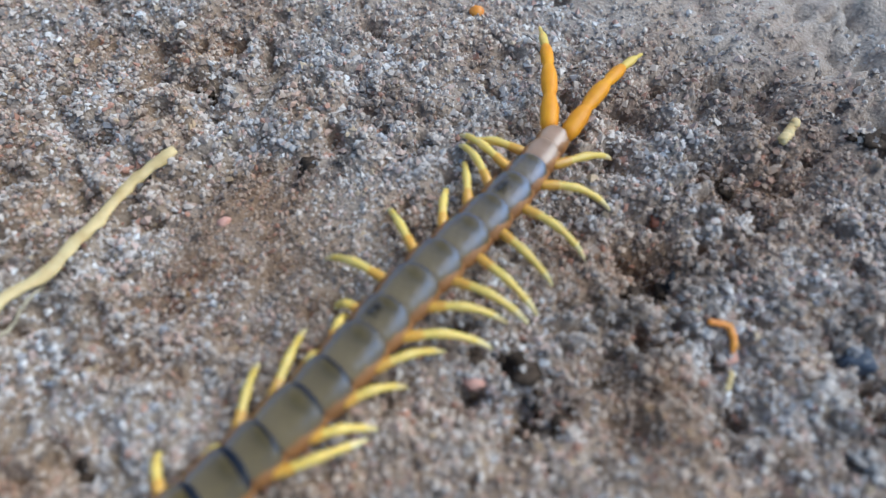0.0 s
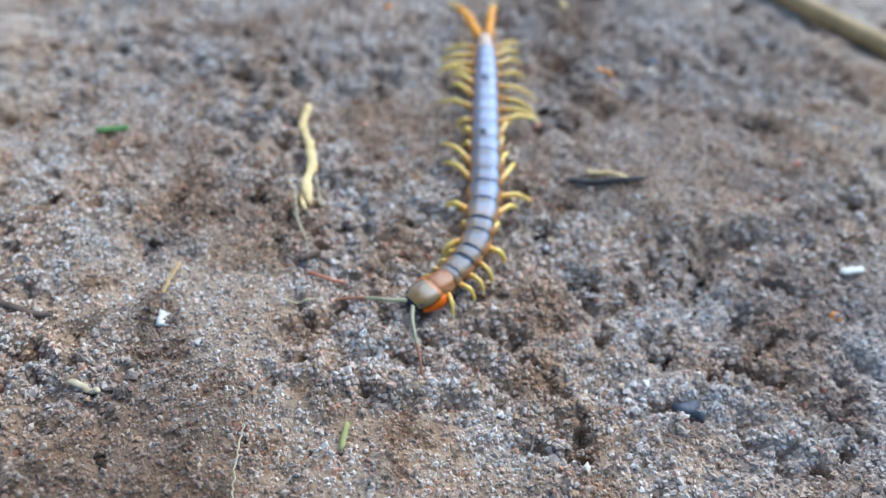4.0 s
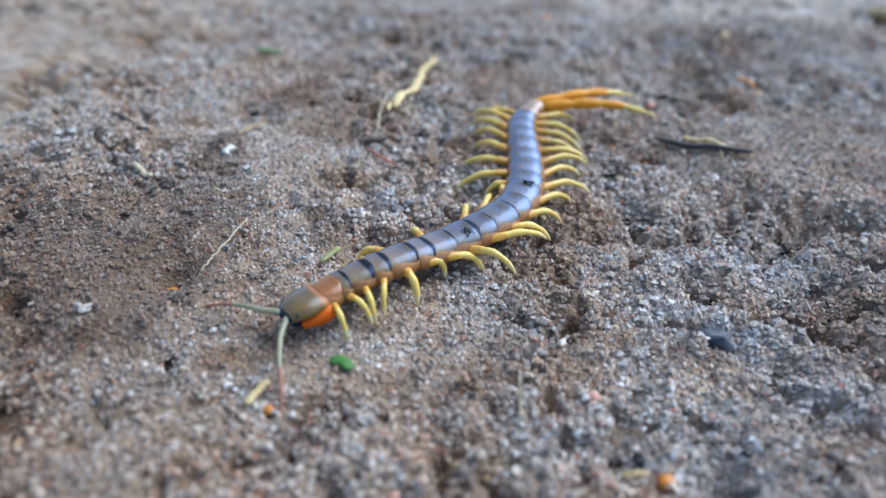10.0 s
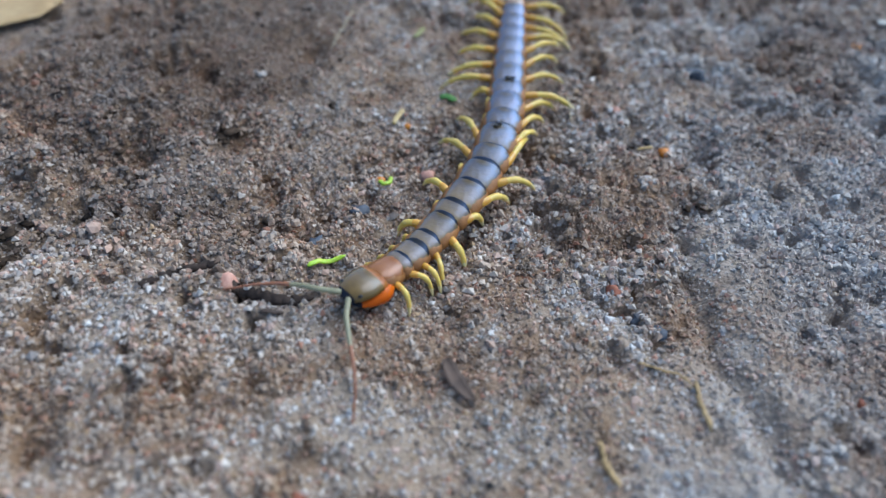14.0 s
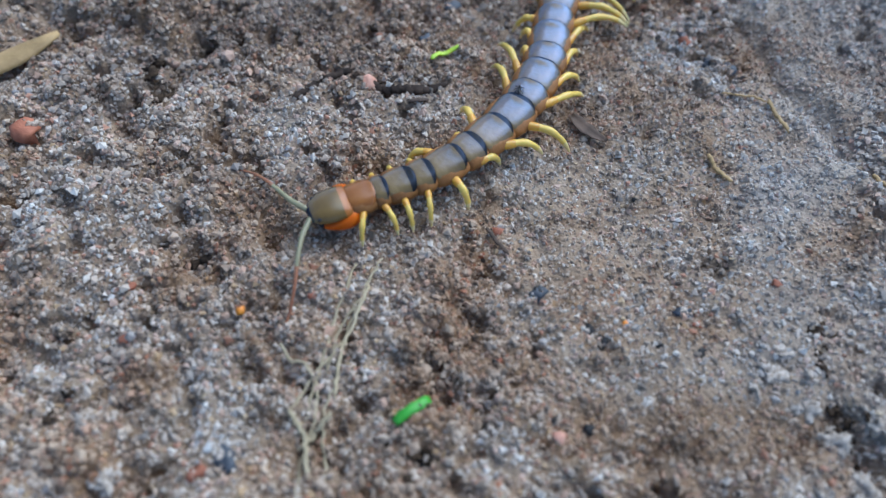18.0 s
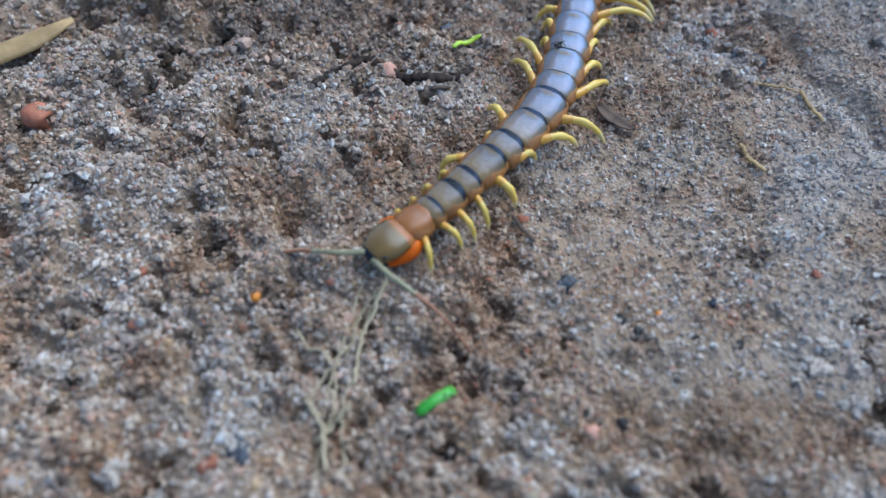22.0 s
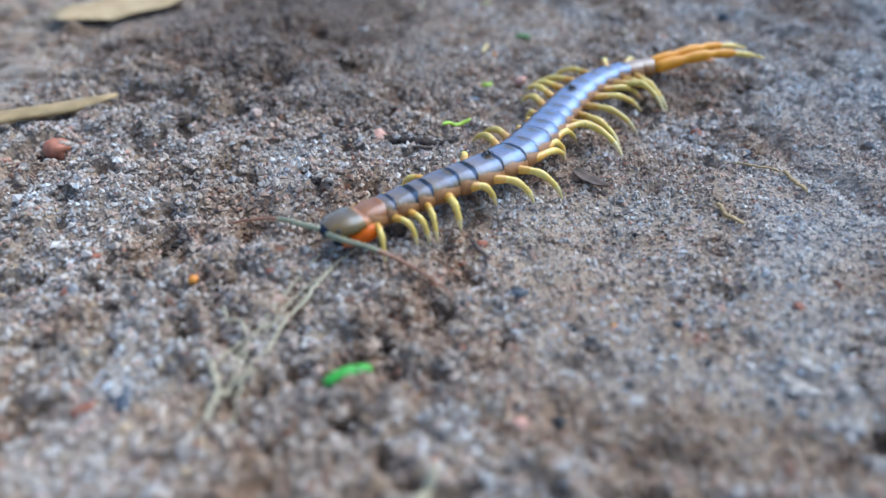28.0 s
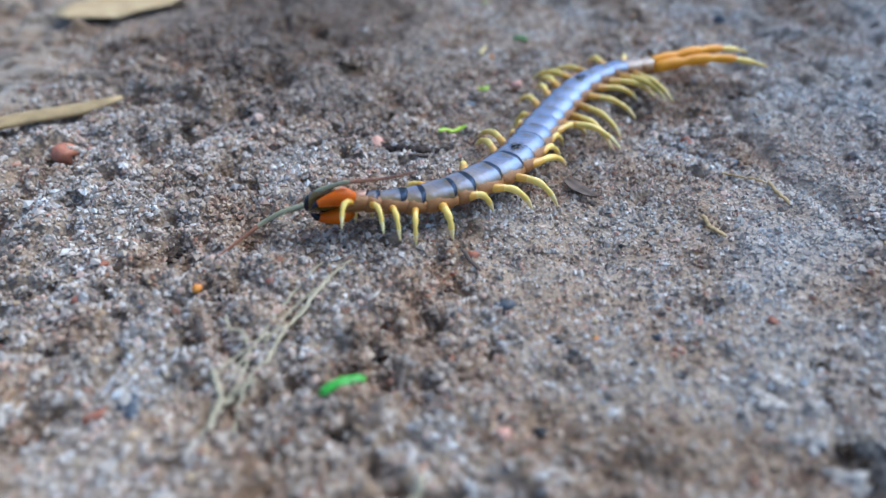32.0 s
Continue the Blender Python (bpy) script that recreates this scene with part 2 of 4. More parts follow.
HEADM = mottled("brown_head_plate", (0.10, 0.062, 0.014), (0.19, 0.115, 0.026), 300, 0.25, 0.0, 0.3, 0.0, 0.00003, sheen=(0.38, 0.46, 0.56), facing=0.72)
FANG = mottled("orange_claw", (0.44, 0.07, 0.001), (0.58, 0.13, 0.002), 300, 0.3, 0.0, 0.18, 0.05, 0.00003)
LEG = mottled("yellow_leg", (0.62, 0.41, 0.06), (0.74, 0.54, 0.13), 300, 0.4, 0.2, 0.4, 0.15, 0.00004)
LEGBASE = mottled("orange_yellow_thigh", (0.55, 0.27, 0.02), (0.68, 0.38, 0.045), 300, 0.4, 0.3, 0.5, 0.25, 0.00004)
LEGTIP = mottled("pale_leg_tip", (0.62, 0.48, 0.18), (0.76, 0.62, 0.30), 300, 0.4, 0.2, 0.5, 0.2, 0.00004)
TAIL = mottled("orange_tail_leg", (0.60, 0.21, 0.003), (0.72, 0.31, 0.007), 300, 0.45, 0.0, 0.3, 0.05, 0.00003)
FEELER = mottled("grey_green_feeler", (0.20, 0.185, 0.10), (0.33, 0.30, 0.17), 400, 0.4, 0.2, 0.5, 0.1, 0.00004)
FEELTIP = mottled("rusty_feeler_tip", (0.24, 0.09, 0.04), (0.36, 0.15, 0.07), 400, 0.4, 0.2, 0.5, 0.1, 0.00004)
TAN = mottled("tan_dead_grass", (0.24, 0.155, 0.06), (0.42, 0.28, 0.12), 300, 0.65, relief=0.0002, stretch=(1, 1, 0.4))
DRYLEAF = mottled("orange_tan_dry_leaf", (0.40, 0.25, 0.10), (0.58, 0.40, 0.19), 200, 0.6, relief=0.0002)
STRAW = mottled("dry_straw", (0.46, 0.31, 0.11), (0.68, 0.52, 0.25), 300, 0.6, 0.0, 0.4, 0.1, 0.0001, (1, 1, 0.4))
PALE = mottled("bleached_fibre", (0.30, 0.24, 0.14), (0.48, 0.40, 0.26), 400, 0.7)
BARK = mottled("dark_bark", (0.02, 0.015, 0.012), (0.075, 0.052, 0.04), 500, 0.8, 0.0, 0.15, relief=0.0002)
BROWN = mottled("brown_plant_matter", (0.05, 0.032, 0.022), (0.12, 0.077, 0.052), 400, 0.75, relief=0.0002)
TAILPLATE = mottled("pinkish_tail_plate", (0.26, 0.15, 0.08), (0.42, 0.26, 0.16), 300, 0.25, 0.3, 0.5, 0.1, 0.00004)
DULLGREEN = mottled("dull_green_leaf", (0.04, 0.12, 0.015), (0.09, 0.22, 0.03), 500, 0.6)
ANT = mottled("black_ant_shell", (0.008, 0.007, 0.007), (0.025, 0.02, 0.018), 900, 0.3)
GREEN = mottled("fresh_green_leaf", (0.05, 0.30, 0.02), (0.12, 0.46, 0.04), 500, 0.45, sub=0.2)
OLIVE = mottled("dull_olive_leaf", (0.16, 0.17, 0.05), (0.28, 0.27, 0.09), 400, 0.6)
LIME = mottled("lime_green_leaf", (0.30, 0.50, 0.02), (0.52, 0.62, 0.06), 400, 0.45, sub=0.2)
ORANGE = mottled("orange_seed_coat", (0.55, 0.16, 0.01), (0.72, 0.30, 0.03), 600, 0.45)
BRICKR = mottled("brick_red_grit", (0.26, 0.085, 0.045), (0.42, 0.16, 0.085), 700, 0.7, relief=0.0002)
PINK = mottled("pink_stone", (0.48, 0.22, 0.15), (0.62, 0.36, 0.26), 600, 0.65, relief=0.0002)
SLATE = mottled("blue_grey_stone", (0.035, 0.042, 0.058), (0.11, 0.12, 0.14), 500, 0.6, relief=0.0002)
BLACKS = mottled("black_grit", (0.012, 0.012, 0.014), (0.045, 0.042, 0.04), 600, 0.6, 0.0, 0.25, relief=0.0002)
CHALK = mottled("white_chip", (0.46, 0.43, 0.36), (0.64, 0.61, 0.54), 500, 0.6)
CLOD = mottled("caked_sand", (0.24, 0.185, 0.14), (0.56, 0.50, 0.44), 1500, 0.9, relief=0.0004)


# ---- the lie of the ground, in millimetres ----
TABLES = [np.random.RandomState(40 + i).rand(256, 256) for i in range(8)]


def lattice(x, y, size, k):
    """Smooth noise from -1 to 1 with cells of that size."""
    t = TABLES[k]
    c, s = math.cos(0.5 + 0.8 * k + size), math.sin(0.5 + 0.8 * k + size)
    x, y = np.asarray(x, float), np.asarray(y, float)
    u, v = (c * x - s * y) / size + 61.3, (s * x + c * y) / size + 47.7
    i, j = np.floor(u).astype(int), np.floor(v).astype(int)
    a, b = u - i, v - j
    a, b = a * a * a * (a * (a * 6 - 15) + 10), b * b * b * (b * (b * 6 - 15) + 10)
    i0, i1, j0, j1 = i % 256, (i + 1) % 256, j % 256, (j + 1) % 256
    low = t[i0, j0] * (1 - a) + t[i1, j0] * a
    high = t[i0, j1] * (1 - a) + t[i1, j1] * a
    return 2 * (low * (1 - b) + high * b) - 1


# Broad swells and hollows: centre, height, width.
SWELLS = [(-60, -60, 0.4, 38), (-12, -60, 0.8, 38), (36, -60, -0.6, 38), (84, -60, -0.4, 38), (-60, 48, 2.1, 38), (-12, 48, -0.7, 38),
          (36, 48, -2.8, 38), (-60, 102, 1.4, 38), (-12, 102, 1.65, 38), (84, 102, -0.5, 38), (-60, 156, -0.8, 38), (-12, 156, 0.35, 38), (36, 156, 0.75, 38)]
# Pits among the clods: centre, depth, width.
PITS = [(38.8, 171, 2.6, 3.4), (34, 150.7, 2.2, 3.0), (50, 108, 2.2, 3.6), (54, 112, 2.2, 3.0), (-41, 48.8, 2.2, 3.6), (-32.4, 37.6, 1.8, 3.2),
        (-5.1, 167, 1.6, 1.8), (42, -44.5, 3.0, 2.6), (39, -39.5, 2.0, 1.8), (-30, 64, 1.8, 3.2), (42, 57, 2.0, 2.6), (52, 163, 2.4, 3.2),
        (20, 128, 1.4, 1.8), (44, 154, 2.2, 2.6), (60, 158, 2.0, 2.8), (70, 156, 1.8, 2.6), (27, 146, 1.8, 2.2), (-52, 52, 1.8, 3.0), (-46, 30, 1.8, 2.6), (-6, 30, 1.2, 1.6), (23, 96, 1.2, 1.6), (44, 128, 0.8, 1.5), (60, 80, 1.6, 2.2), (36, 174, 2.2, 2.6), (-40, 110, 1.4, 2.2), (-24, 118, 1.3, 2.0)]
# Dark holes, their shade deepened by dark crumbs: centre, width.
HOLES = [(-46, 53, 2.7), (-45, 74, 1.7), (-22, 52, 1.7), (-53, 95, 2.7), (-47, 113, 2.7), (23, 116, 1.7), (40, 159, 2.7), (42, 108, 2.7), (31, 56, 2.7), (40, 43, 2.7), (-23, 21, 2.7), (-48, 16, 2.7), (-52, 8, 2.7), (39, 53, 2.7), (-41, -22, 2.7), (29, 105, 2.7), (55, 97, 2.7), (48, 103, 2.7), (-75, 116, 2.7), (-35, 120, 2.7), (-16, 245, 2.7), (-84, 183, 2.7), (81, 150, 2.7), (58, 91, 2.7), (40, 89, 2.7), (0, 119, 1.7), (-56, 12, 2.7), (-105, 59, 2.7), (-53, -42, 2.7), (-10, -46, 1.7), (-41, -52, 2.7), (81, 177, 2.7), (-14, 118, 1.7), (-29, 123, 1.7), (39, 191, 2.7), (-68, 180, 2.7), (-51, -54, 2.7), (-24, -39, 1.7), (-31, -31, 1.7)]
# A damp rut along the east side, south to north.
RUT = np.array([(58, -12), (53, -3), (47, 8), (43, 18), (40, 28), (37, 40)], float)
# Smooth caked patches: centre, radii.
CAKED = [(58, 138, 24, 20), (20, -14, 30, 32), (-30, 66, 26, 20), (-2, 152, 14, 18), (46, 16, 8, 26), (0, 66, 18, 14), (-36, 100, 16, 14)]


def swell(x, y):
    slab = np.clip(1.0 - np.hypot((x - 60) / 25, (y - 134) / 19) - 0.06 * lattice(x, y, 5, 2), 0, 0.12) / 0.12
    return 1.1 * slab + sum(h * np.exp(-((x - a) ** 2 + (y - b) ** 2) / (2 * w * w)) for a, b, h, w in SWELLS)


def caked(x, y):
    """0 on loose crumbly sand, 1 on smooth caked sand."""
    d = sum(np.exp(-(((x - a) / p) ** 2 + ((y - b) / q) ** 2) ** 2) for a, b, p, q in CAKED)
    return np.clip(d + 0.5 * lattice(x, y, 13, 3) + 0.05, 0, 1)


def crumbly(x, y):
    """How loose and clodded the sand is, from 0 to 1."""
    return np.clip(0.5 + 0.75 * lattice(x, y, 24, 5) + 0.3 * lattice(x, y, 9, 0), 0.25, 1) * (1 - 0.75 * caked(x, y))


def broad(x, y):
    """The ground that a foot feels: swells and clods without crumbs."""
    return swell(x, y) + 1.3 * lattice(x, y, 30, 0) + 0.55 * lattice(x, y, 12, 1)


def relief(x, y):
    loose = crumbly(x, y)
    h = broad(x, y) - swell(x, y) + (0.25 + 0.6 * loose) * lattice(x, y, 4.2, 2) + (0.12 + 0.6 * loose) * lattice(x, y, 2.0, 4) + 0.22 * lattice(x, y, 1.0, 5)
    h = h + loose * (2.3 * np.abs(lattice(x, y, 6.3, 6)) ** 0.7 - 1.2 + 1.4 * np.abs(lattice(x + 31, y - 17, 3.1, 6)) - 0.4)
    h = h - loose * 3.0 * np.clip(lattice(x - 71, y + 23, 7.5, 4) + 0.5 * lattice(x, y, 2.3, 0) - 0.3, 0, 1) - 4.2 * (1 - caked(x, y)) * np.clip(lattice(x + 13, y + 57, 3.6, 3) + 0.8 * lattice(x, y, 1.4, 1) - 0.5, 0, 1)
    for a, b, d, w in PITS:
        h = h - 1.4 * d * np.exp(-(((x - a) ** 2 + (y - b) ** 2) / (w * w)))
    for a, b, w in HOLES:
        h = h - 0.95 * w * np.exp(-(((x - a) ** 2 + (y - b) ** 2) / (w * w)) * (1 + 0.6 * lattice(x, y, 2.6, 7)))
    east = x - np.interp(y, RUT[:, 1], RUT[:, 0]) + 1.6 * lattice(x, y, 5, 6)
    along = np.clip((y + 14) / 8, 0, 1) * np.clip((48 - y) / 10, 0, 1)
    h = h + along * (0.9 * np.exp(-((east - 5) / 3.5) ** 2) - 1.7 * np.exp(-(east / 2.2) ** 2))
    far = np.clip((np.hypot(x - 5, y - 60) - 170) / 200, 0, 1)
    return h * (1 + 2.0 * far) + 3.0 * far * lattice(x, y, 60, 7)


def height(x, y):
    return swell(x, y) + relief(x, y)


def mesh_object(name, verts, faces, mats, parent=None, smooth=True, index=None):
    me = bpy.data.meshes.new(name)
    me.from_pydata(verts, [], faces)
    for m in mats:
        me.materials.append(m)
    if index is not None:
        me.polygons.foreach_set("material_index", np.asarray(index, np.int32))
    me.polygons.foreach_set("use_smooth", np.full(len(me.polygons), smooth))
    me.update()
    ob = new(name, me)
    ob.parent = parent
    return ob


def flat_mesh(name, co, faces, mat, smooth):
    """A large mesh from arrays: points, and faces that all have the same number of corners."""
    me = bpy.data.meshes.new(name)
    me.vertices.add(len(co))
    me.vertices.foreach_set("co", co.astype(np.float32).ravel())
    k = faces.shape[1]
    me.loops.add(faces.size)
    me.loops.foreach_set("vertex_index", faces.astype(np.int32).ravel())
    me.polygons.add(len(faces))
    me.polygons.foreach_set("loop_start", np.arange(0, faces.size, k, dtype=np.int32))
    me.polygons.foreach_set("use_smooth", np.full(len(faces), smooth))
    me.materials.append(mat)
    me.update(calc_edges=True)
    return new(name, me)


def spread(lo, hi, fine, mid_lo, mid_hi, mid):
    """Line positions: fine in the middle, coarser outside, out to the horizon."""
    core = np.arange(lo, hi, fine)
    out = np.geomspace(4, 300000, 34)
    left, right = np.arange(mid_lo, lo - mid * 0.5, mid), np.arange(hi, mid_hi, mid)
    return np.concatenate([(mid_lo - out)[::-1], left, core, right, mid_hi + out])


gx = spread(-92, 112, 0.62, -200, 260, 1.6)
gy = spread(-72, 205, 0.62, -130, 420, 1.6)
ggx, ggy = np.meshgrid(gx, gy)
gh = height(ggx, ggy)
gh *= np.clip((900 - np.hypot(ggx, ggy)) / 500, 0, 1)
gi = np.arange(ggx.size).reshape(ggx.shape)
ground = flat_mesh("ground", np.stack([ggx, ggy, gh], -1).reshape(-1, 3) * MM,
                   np.stack([gi[:-1, :-1], gi[:-1, 1:], gi[1:, 1:], gi[1:, :-1]], -1).reshape(-1, 4), SOIL, True)
tagged(ground, "grey-brown sandy soil with clods, pits and caked patches", "ground", kind="structure")


def scatter_sand(count, seed):
    rnd = np.random.RandomState(seed)
    x, y = rnd.uniform(-105, 125, count * 3), rnd.uniform(-85, 235, count * 3)
    edge = np.maximum(np.maximum(np.abs(x - 8) - 62, 0) / 42, np.maximum(np.abs(y - 70) - 115, 0) / 45)
    keep = rnd.rand(count * 3) < (0.96 - 0.2 * caked(x, y)) * np.clip(1 - edge + 0.25 * lattice(x, y, 15, 1), 0, 1)
    x, y = x[keep][:count], y[keep][:count]
    r = np.clip(np.exp(rnd.normal(math.log(0.315), 0.32, len(x))), 0.12, 0.72) * (1 - 0.22 * caked(x, y))
    base = np.array([(1, 0, 0), (-1, 0, 0), (0, 1, 0), (0, -1, 0), (0, 0, 1), (0, 0, -1)], float)
    tri = np.array([(0, 2, 4), (2, 1, 4), (1, 3, 4), (3, 0, 4), (2, 0, 5), (1, 2, 5), (3, 1, 5), (0, 3, 5)])
    turn = rnd.uniform(0, 2 * math.pi, len(x))
    pts = base[None] * rnd.uniform(0.75, 1.25, (len(x), 6, 1)) + rnd.uniform(-0.42, 0.42, (len(x), 6, 3))
    c, s = np.cos(turn)[:, None], np.sin(turn)[:, None]
    px, py = pts[..., 0] * c - pts[..., 1] * s, pts[..., 0] * s + pts[..., 1] * c
    z = height(x, y) + r * (rnd.uniform(-0.1, 0.85, len(x)) - 0.12 * caked(x, y))
    co = np.stack([x[:, None] + r[:, None] * px, y[:, None] + r[:, None] * py, z[:, None] + 0.85 * r[:, None] * pts[..., 2]], -1)
    fa = tri[None] + 6 * np.arange(len(x))[:, None, None]
    ob = flat_mesh("sand", co.reshape(-1, 3) * MM, fa.reshape(-1, 3), GRAIN, False)
    return tagged(ob, "loose coarse sand grains, quartz, pink, brown and black", "sand", kind="stuff")


scatter_sand(238000, 5)


def scatter_crumbs(count, seed):
    """Larger worn crumbs on the loose stretches, each an uneven ball of twenty faces."""
    rnd = np.random.RandomState(seed)
    x, y = rnd.uniform(-80, 95, count * 6), rnd.uniform(-70, 200, count * 6)
    keep = rnd.rand(count * 6) < 0.9 * (crumbly(x, y) > 0.45) * crumbly(x, y) * np.clip(0.6 + lattice(x, y, 11, 2), 0, 1)
    x, y = x[keep][:count], y[keep][:count]
    g = (1 + 5 ** 0.5) / 2
    base = np.array([(-1, g, 0), (1, g, 0), (-1, -g, 0), (1, -g, 0), (0, -1, g), (0, 1, g), (0, -1, -g), (0, 1, -g), (g, 0, -1), (g, 0, 1), (-g, 0, -1), (-g, 0, 1)]) / math.hypot(1, g)
    tri = np.array([(0, 11, 5), (0, 5, 1), (0, 1, 7), (0, 7, 10), (0, 10, 11), (1, 5, 9), (5, 11, 4), (11, 10, 2), (10, 7, 6), (7, 1, 8),
                    (3, 9, 4), (3, 4, 2), (3, 2, 6), (3, 6, 8), (3, 8, 9), (4, 9, 5), (2, 4, 11), (6, 2, 10), (8, 6, 7), (9, 8, 1)])
    r = np.clip(np.exp(rnd.normal(math.log(0.40), 0.26, len(x))), 0.3, 0.85)
    pts = base[None] * rnd.uniform(0.7, 1.3, (len(x), 12, 1)) * rnd.uniform(0.75, 1.25, (len(x), 1, 3))
    co = np.stack([x[:, None] + r[:, None] * pts[..., 0], y[:, None] + r[:, None] * pts[..., 1], (height(x, y) + 0.25 * r)[:, None] + 0.8 * r[:, None] * pts[..., 2]], -1)
    fa = tri[None] + 12 * np.arange(len(x))[:, None, None]
    ob = flat_mesh("crumbs", co.reshape(-1, 3) * MM, fa.reshape(-1, 3), CRUMB, False)
    return tagged(ob, "coarse worn sand crumbs, beige, pink and brown", "sand", kind="stuff")


scatter_crumbs(9000, 8)


# ---- shapes ----
def part(name, shape, mats, parent, label=""):
    verts, faces, index = shape
    p = [Vector(v) for v in verts]
    if sum(p[f[0]].dot(p[f[i]].cross(p[f[i + 1]])) for f in faces for i in range(1, len(f) - 1)) < 0:
        faces = [list(f)[::-1] for f in faces]
    ob = mesh_object(name, [tuple(v) for v in np.asarray(verts) * MM], faces, mats, parent, True, index)
    return tagged(ob, label) if label else ob


def loft(rings, caps=True, index=None):
    """Faces over a row of closed rings with equal counts; index: a material per gap between rings."""
    n, k = len(rings), len(rings[0])
    verts = [p for r in rings for p in r]
    faces = [[a * k + i, a * k + (i + 1) % k, (a + 1) * k + (i + 1) % k, (a + 1) * k + i] for a in range(n - 1) for i in range(k)]
    mat = [(index[a] if index else 0) for a in range(n - 1) for i in range(k)]
    if caps:
        faces += [list(range(k))[::-1], [(n - 1) * k + i for i in range(k)]]
        mat += [index[0] if index else 0, index[-1] if index else 0]
    return verts, faces, mat


def tube(points, radii, sides=8, flat=1.0, index=None):
    """A tapered round or flattened stem along points; flat: height over width."""
    p = np.asarray(points, float)
    d = np.gradient(p, axis=0)
    d /= np.linalg.norm(d, axis=1, keepdims=True)
    rings = []
    for c, t, r in zip(p, d, radii):
        side = np.cross(t, (0, 0, 1.0))
        side = side / np.linalg.norm(side) if np.linalg.norm(side) > 1e-3 else np.array([1.0, 0, 0])
        up = np.cross(side, t)
        rings.append([c + r * (math.cos(a) * side + flat * math.sin(a) * up) for a in [2 * math.pi * i / sides for i in range(sides)]])
    return loft(rings, True, index)


def smooth_line(points, count):
    p = np.asarray(points, float)
    d = np.r_[0, np.cumsum(np.linalg.norm(np.diff(p, axis=0), axis=1))]
    s = np.linspace(0, d[-1], count)
    c = np.stack([np.interp(s, d, p[:, k]) for k in range(p.shape[1])], 1)
    for _ in range(max(1, count // (2 * len(p)))):
        c[1:-1] = (c[:-2] + 2 * c[1:-1] + c[2:]) / 4
    return c


def lump(r, rnd, flat=0.7, rough=0.22, subdivisions=2):
    """An uneven worn stone about the origin."""
    bm = bmesh.new()
    bmesh.ops.create_icosphere(bm, subdivisions=subdivisions, radius=1.0)
    off = Vector((rnd.uniform(-9, 9), rnd.uniform(-9, 9), rnd.uniform(-9, 9)))
    sx, sy = rnd.uniform(0.8, 1.2), rnd.uniform(0.8, 1.2)
    verts = []
    for v in bm.verts:
        k = 1 + rough * noise.noise(v.co * 1.3 + off) + 0.7 * rough * noise.noise(v.co * 3.1 + off) + (0.4 * rough * noise.noise(v.co * 8.3 + off) if subdivisions > 2 else 0.0)
        verts.append((r * sx * k * v.co.x, r * sy * k * v.co.y, r * flat * k * v.co.z))
    faces = [[v.index for v in f.verts] for f in bm.faces]
    bm.free()
    return verts, faces, None


def at_ground(x, y, sink=0.0):
    return Matrix.Translation((x * MM, y * MM, (float(height(x, y)) - sink) * MM))


def stone(name, label, category, x, y, r, mat, flat=0.75, rough=0.25, group="", fine=2):
    ob = part(name, lump(r, random.Random(int(x * 31 + y * 17 + 9999)), flat, rough, fine), [mat], None)
    ob.matrix_world = at_ground(x, y, 0.15 * r * flat)
    return tagged(ob, label, category, group)


def stem(name, label, category, points, r, mat, flat=1.0, lift=0.0, wobble=0.2, ends=(0.6, 0.35), count=22, group=""):
    """A stalk, blade or fibre that lies along the ground through points (x, y) or (x, y, lift) in mm."""
    rnd = random.Random(int(points[0][0] * 13 + points[0][1] * 7))
    q = [(*p, 0.0) if len(p) < 3 else p for p in points]
    line = smooth_line(q, count)
    x0, y0 = line[:, 0].mean(), line[:, 1].mean()
    z0 = float(height(x0, y0))
    base = np.array([0.4 * float(broad(x, y)) + 0.6 * float(height(x, y)) for x, y, _ in line])
    for _ in range(7):
        base[1:-1] = (base[:-2] + 2 * base[1:-1] + base[2:]) / 4
    pts, radii = [], []
    for i, (x, y, z) in enumerate(line):
        u = i / (count - 1)
        pts.append((x - x0 + wobble * rnd.uniform(-0.5, 0.5), y - y0 + wobble * rnd.uniform(-0.5, 0.5), base[i] - z0 + z + lift + 0.3 + r * flat * 0.7))
        edge = min(1.0, ends[0] + u * 6) * min(1.0, ends[1] + (1 - u) * 6)
        radii.append(r * edge * (1 + 0.5 * wobble * rnd.uniform(-1, 1)))
    ob = part(name, tube(pts, radii, 8, flat), [mat], None)
    ob.matrix_world = Matrix.Translation((x0 * MM, y0 * MM, z0 * MM))
    return tagged(ob, label, category, group)


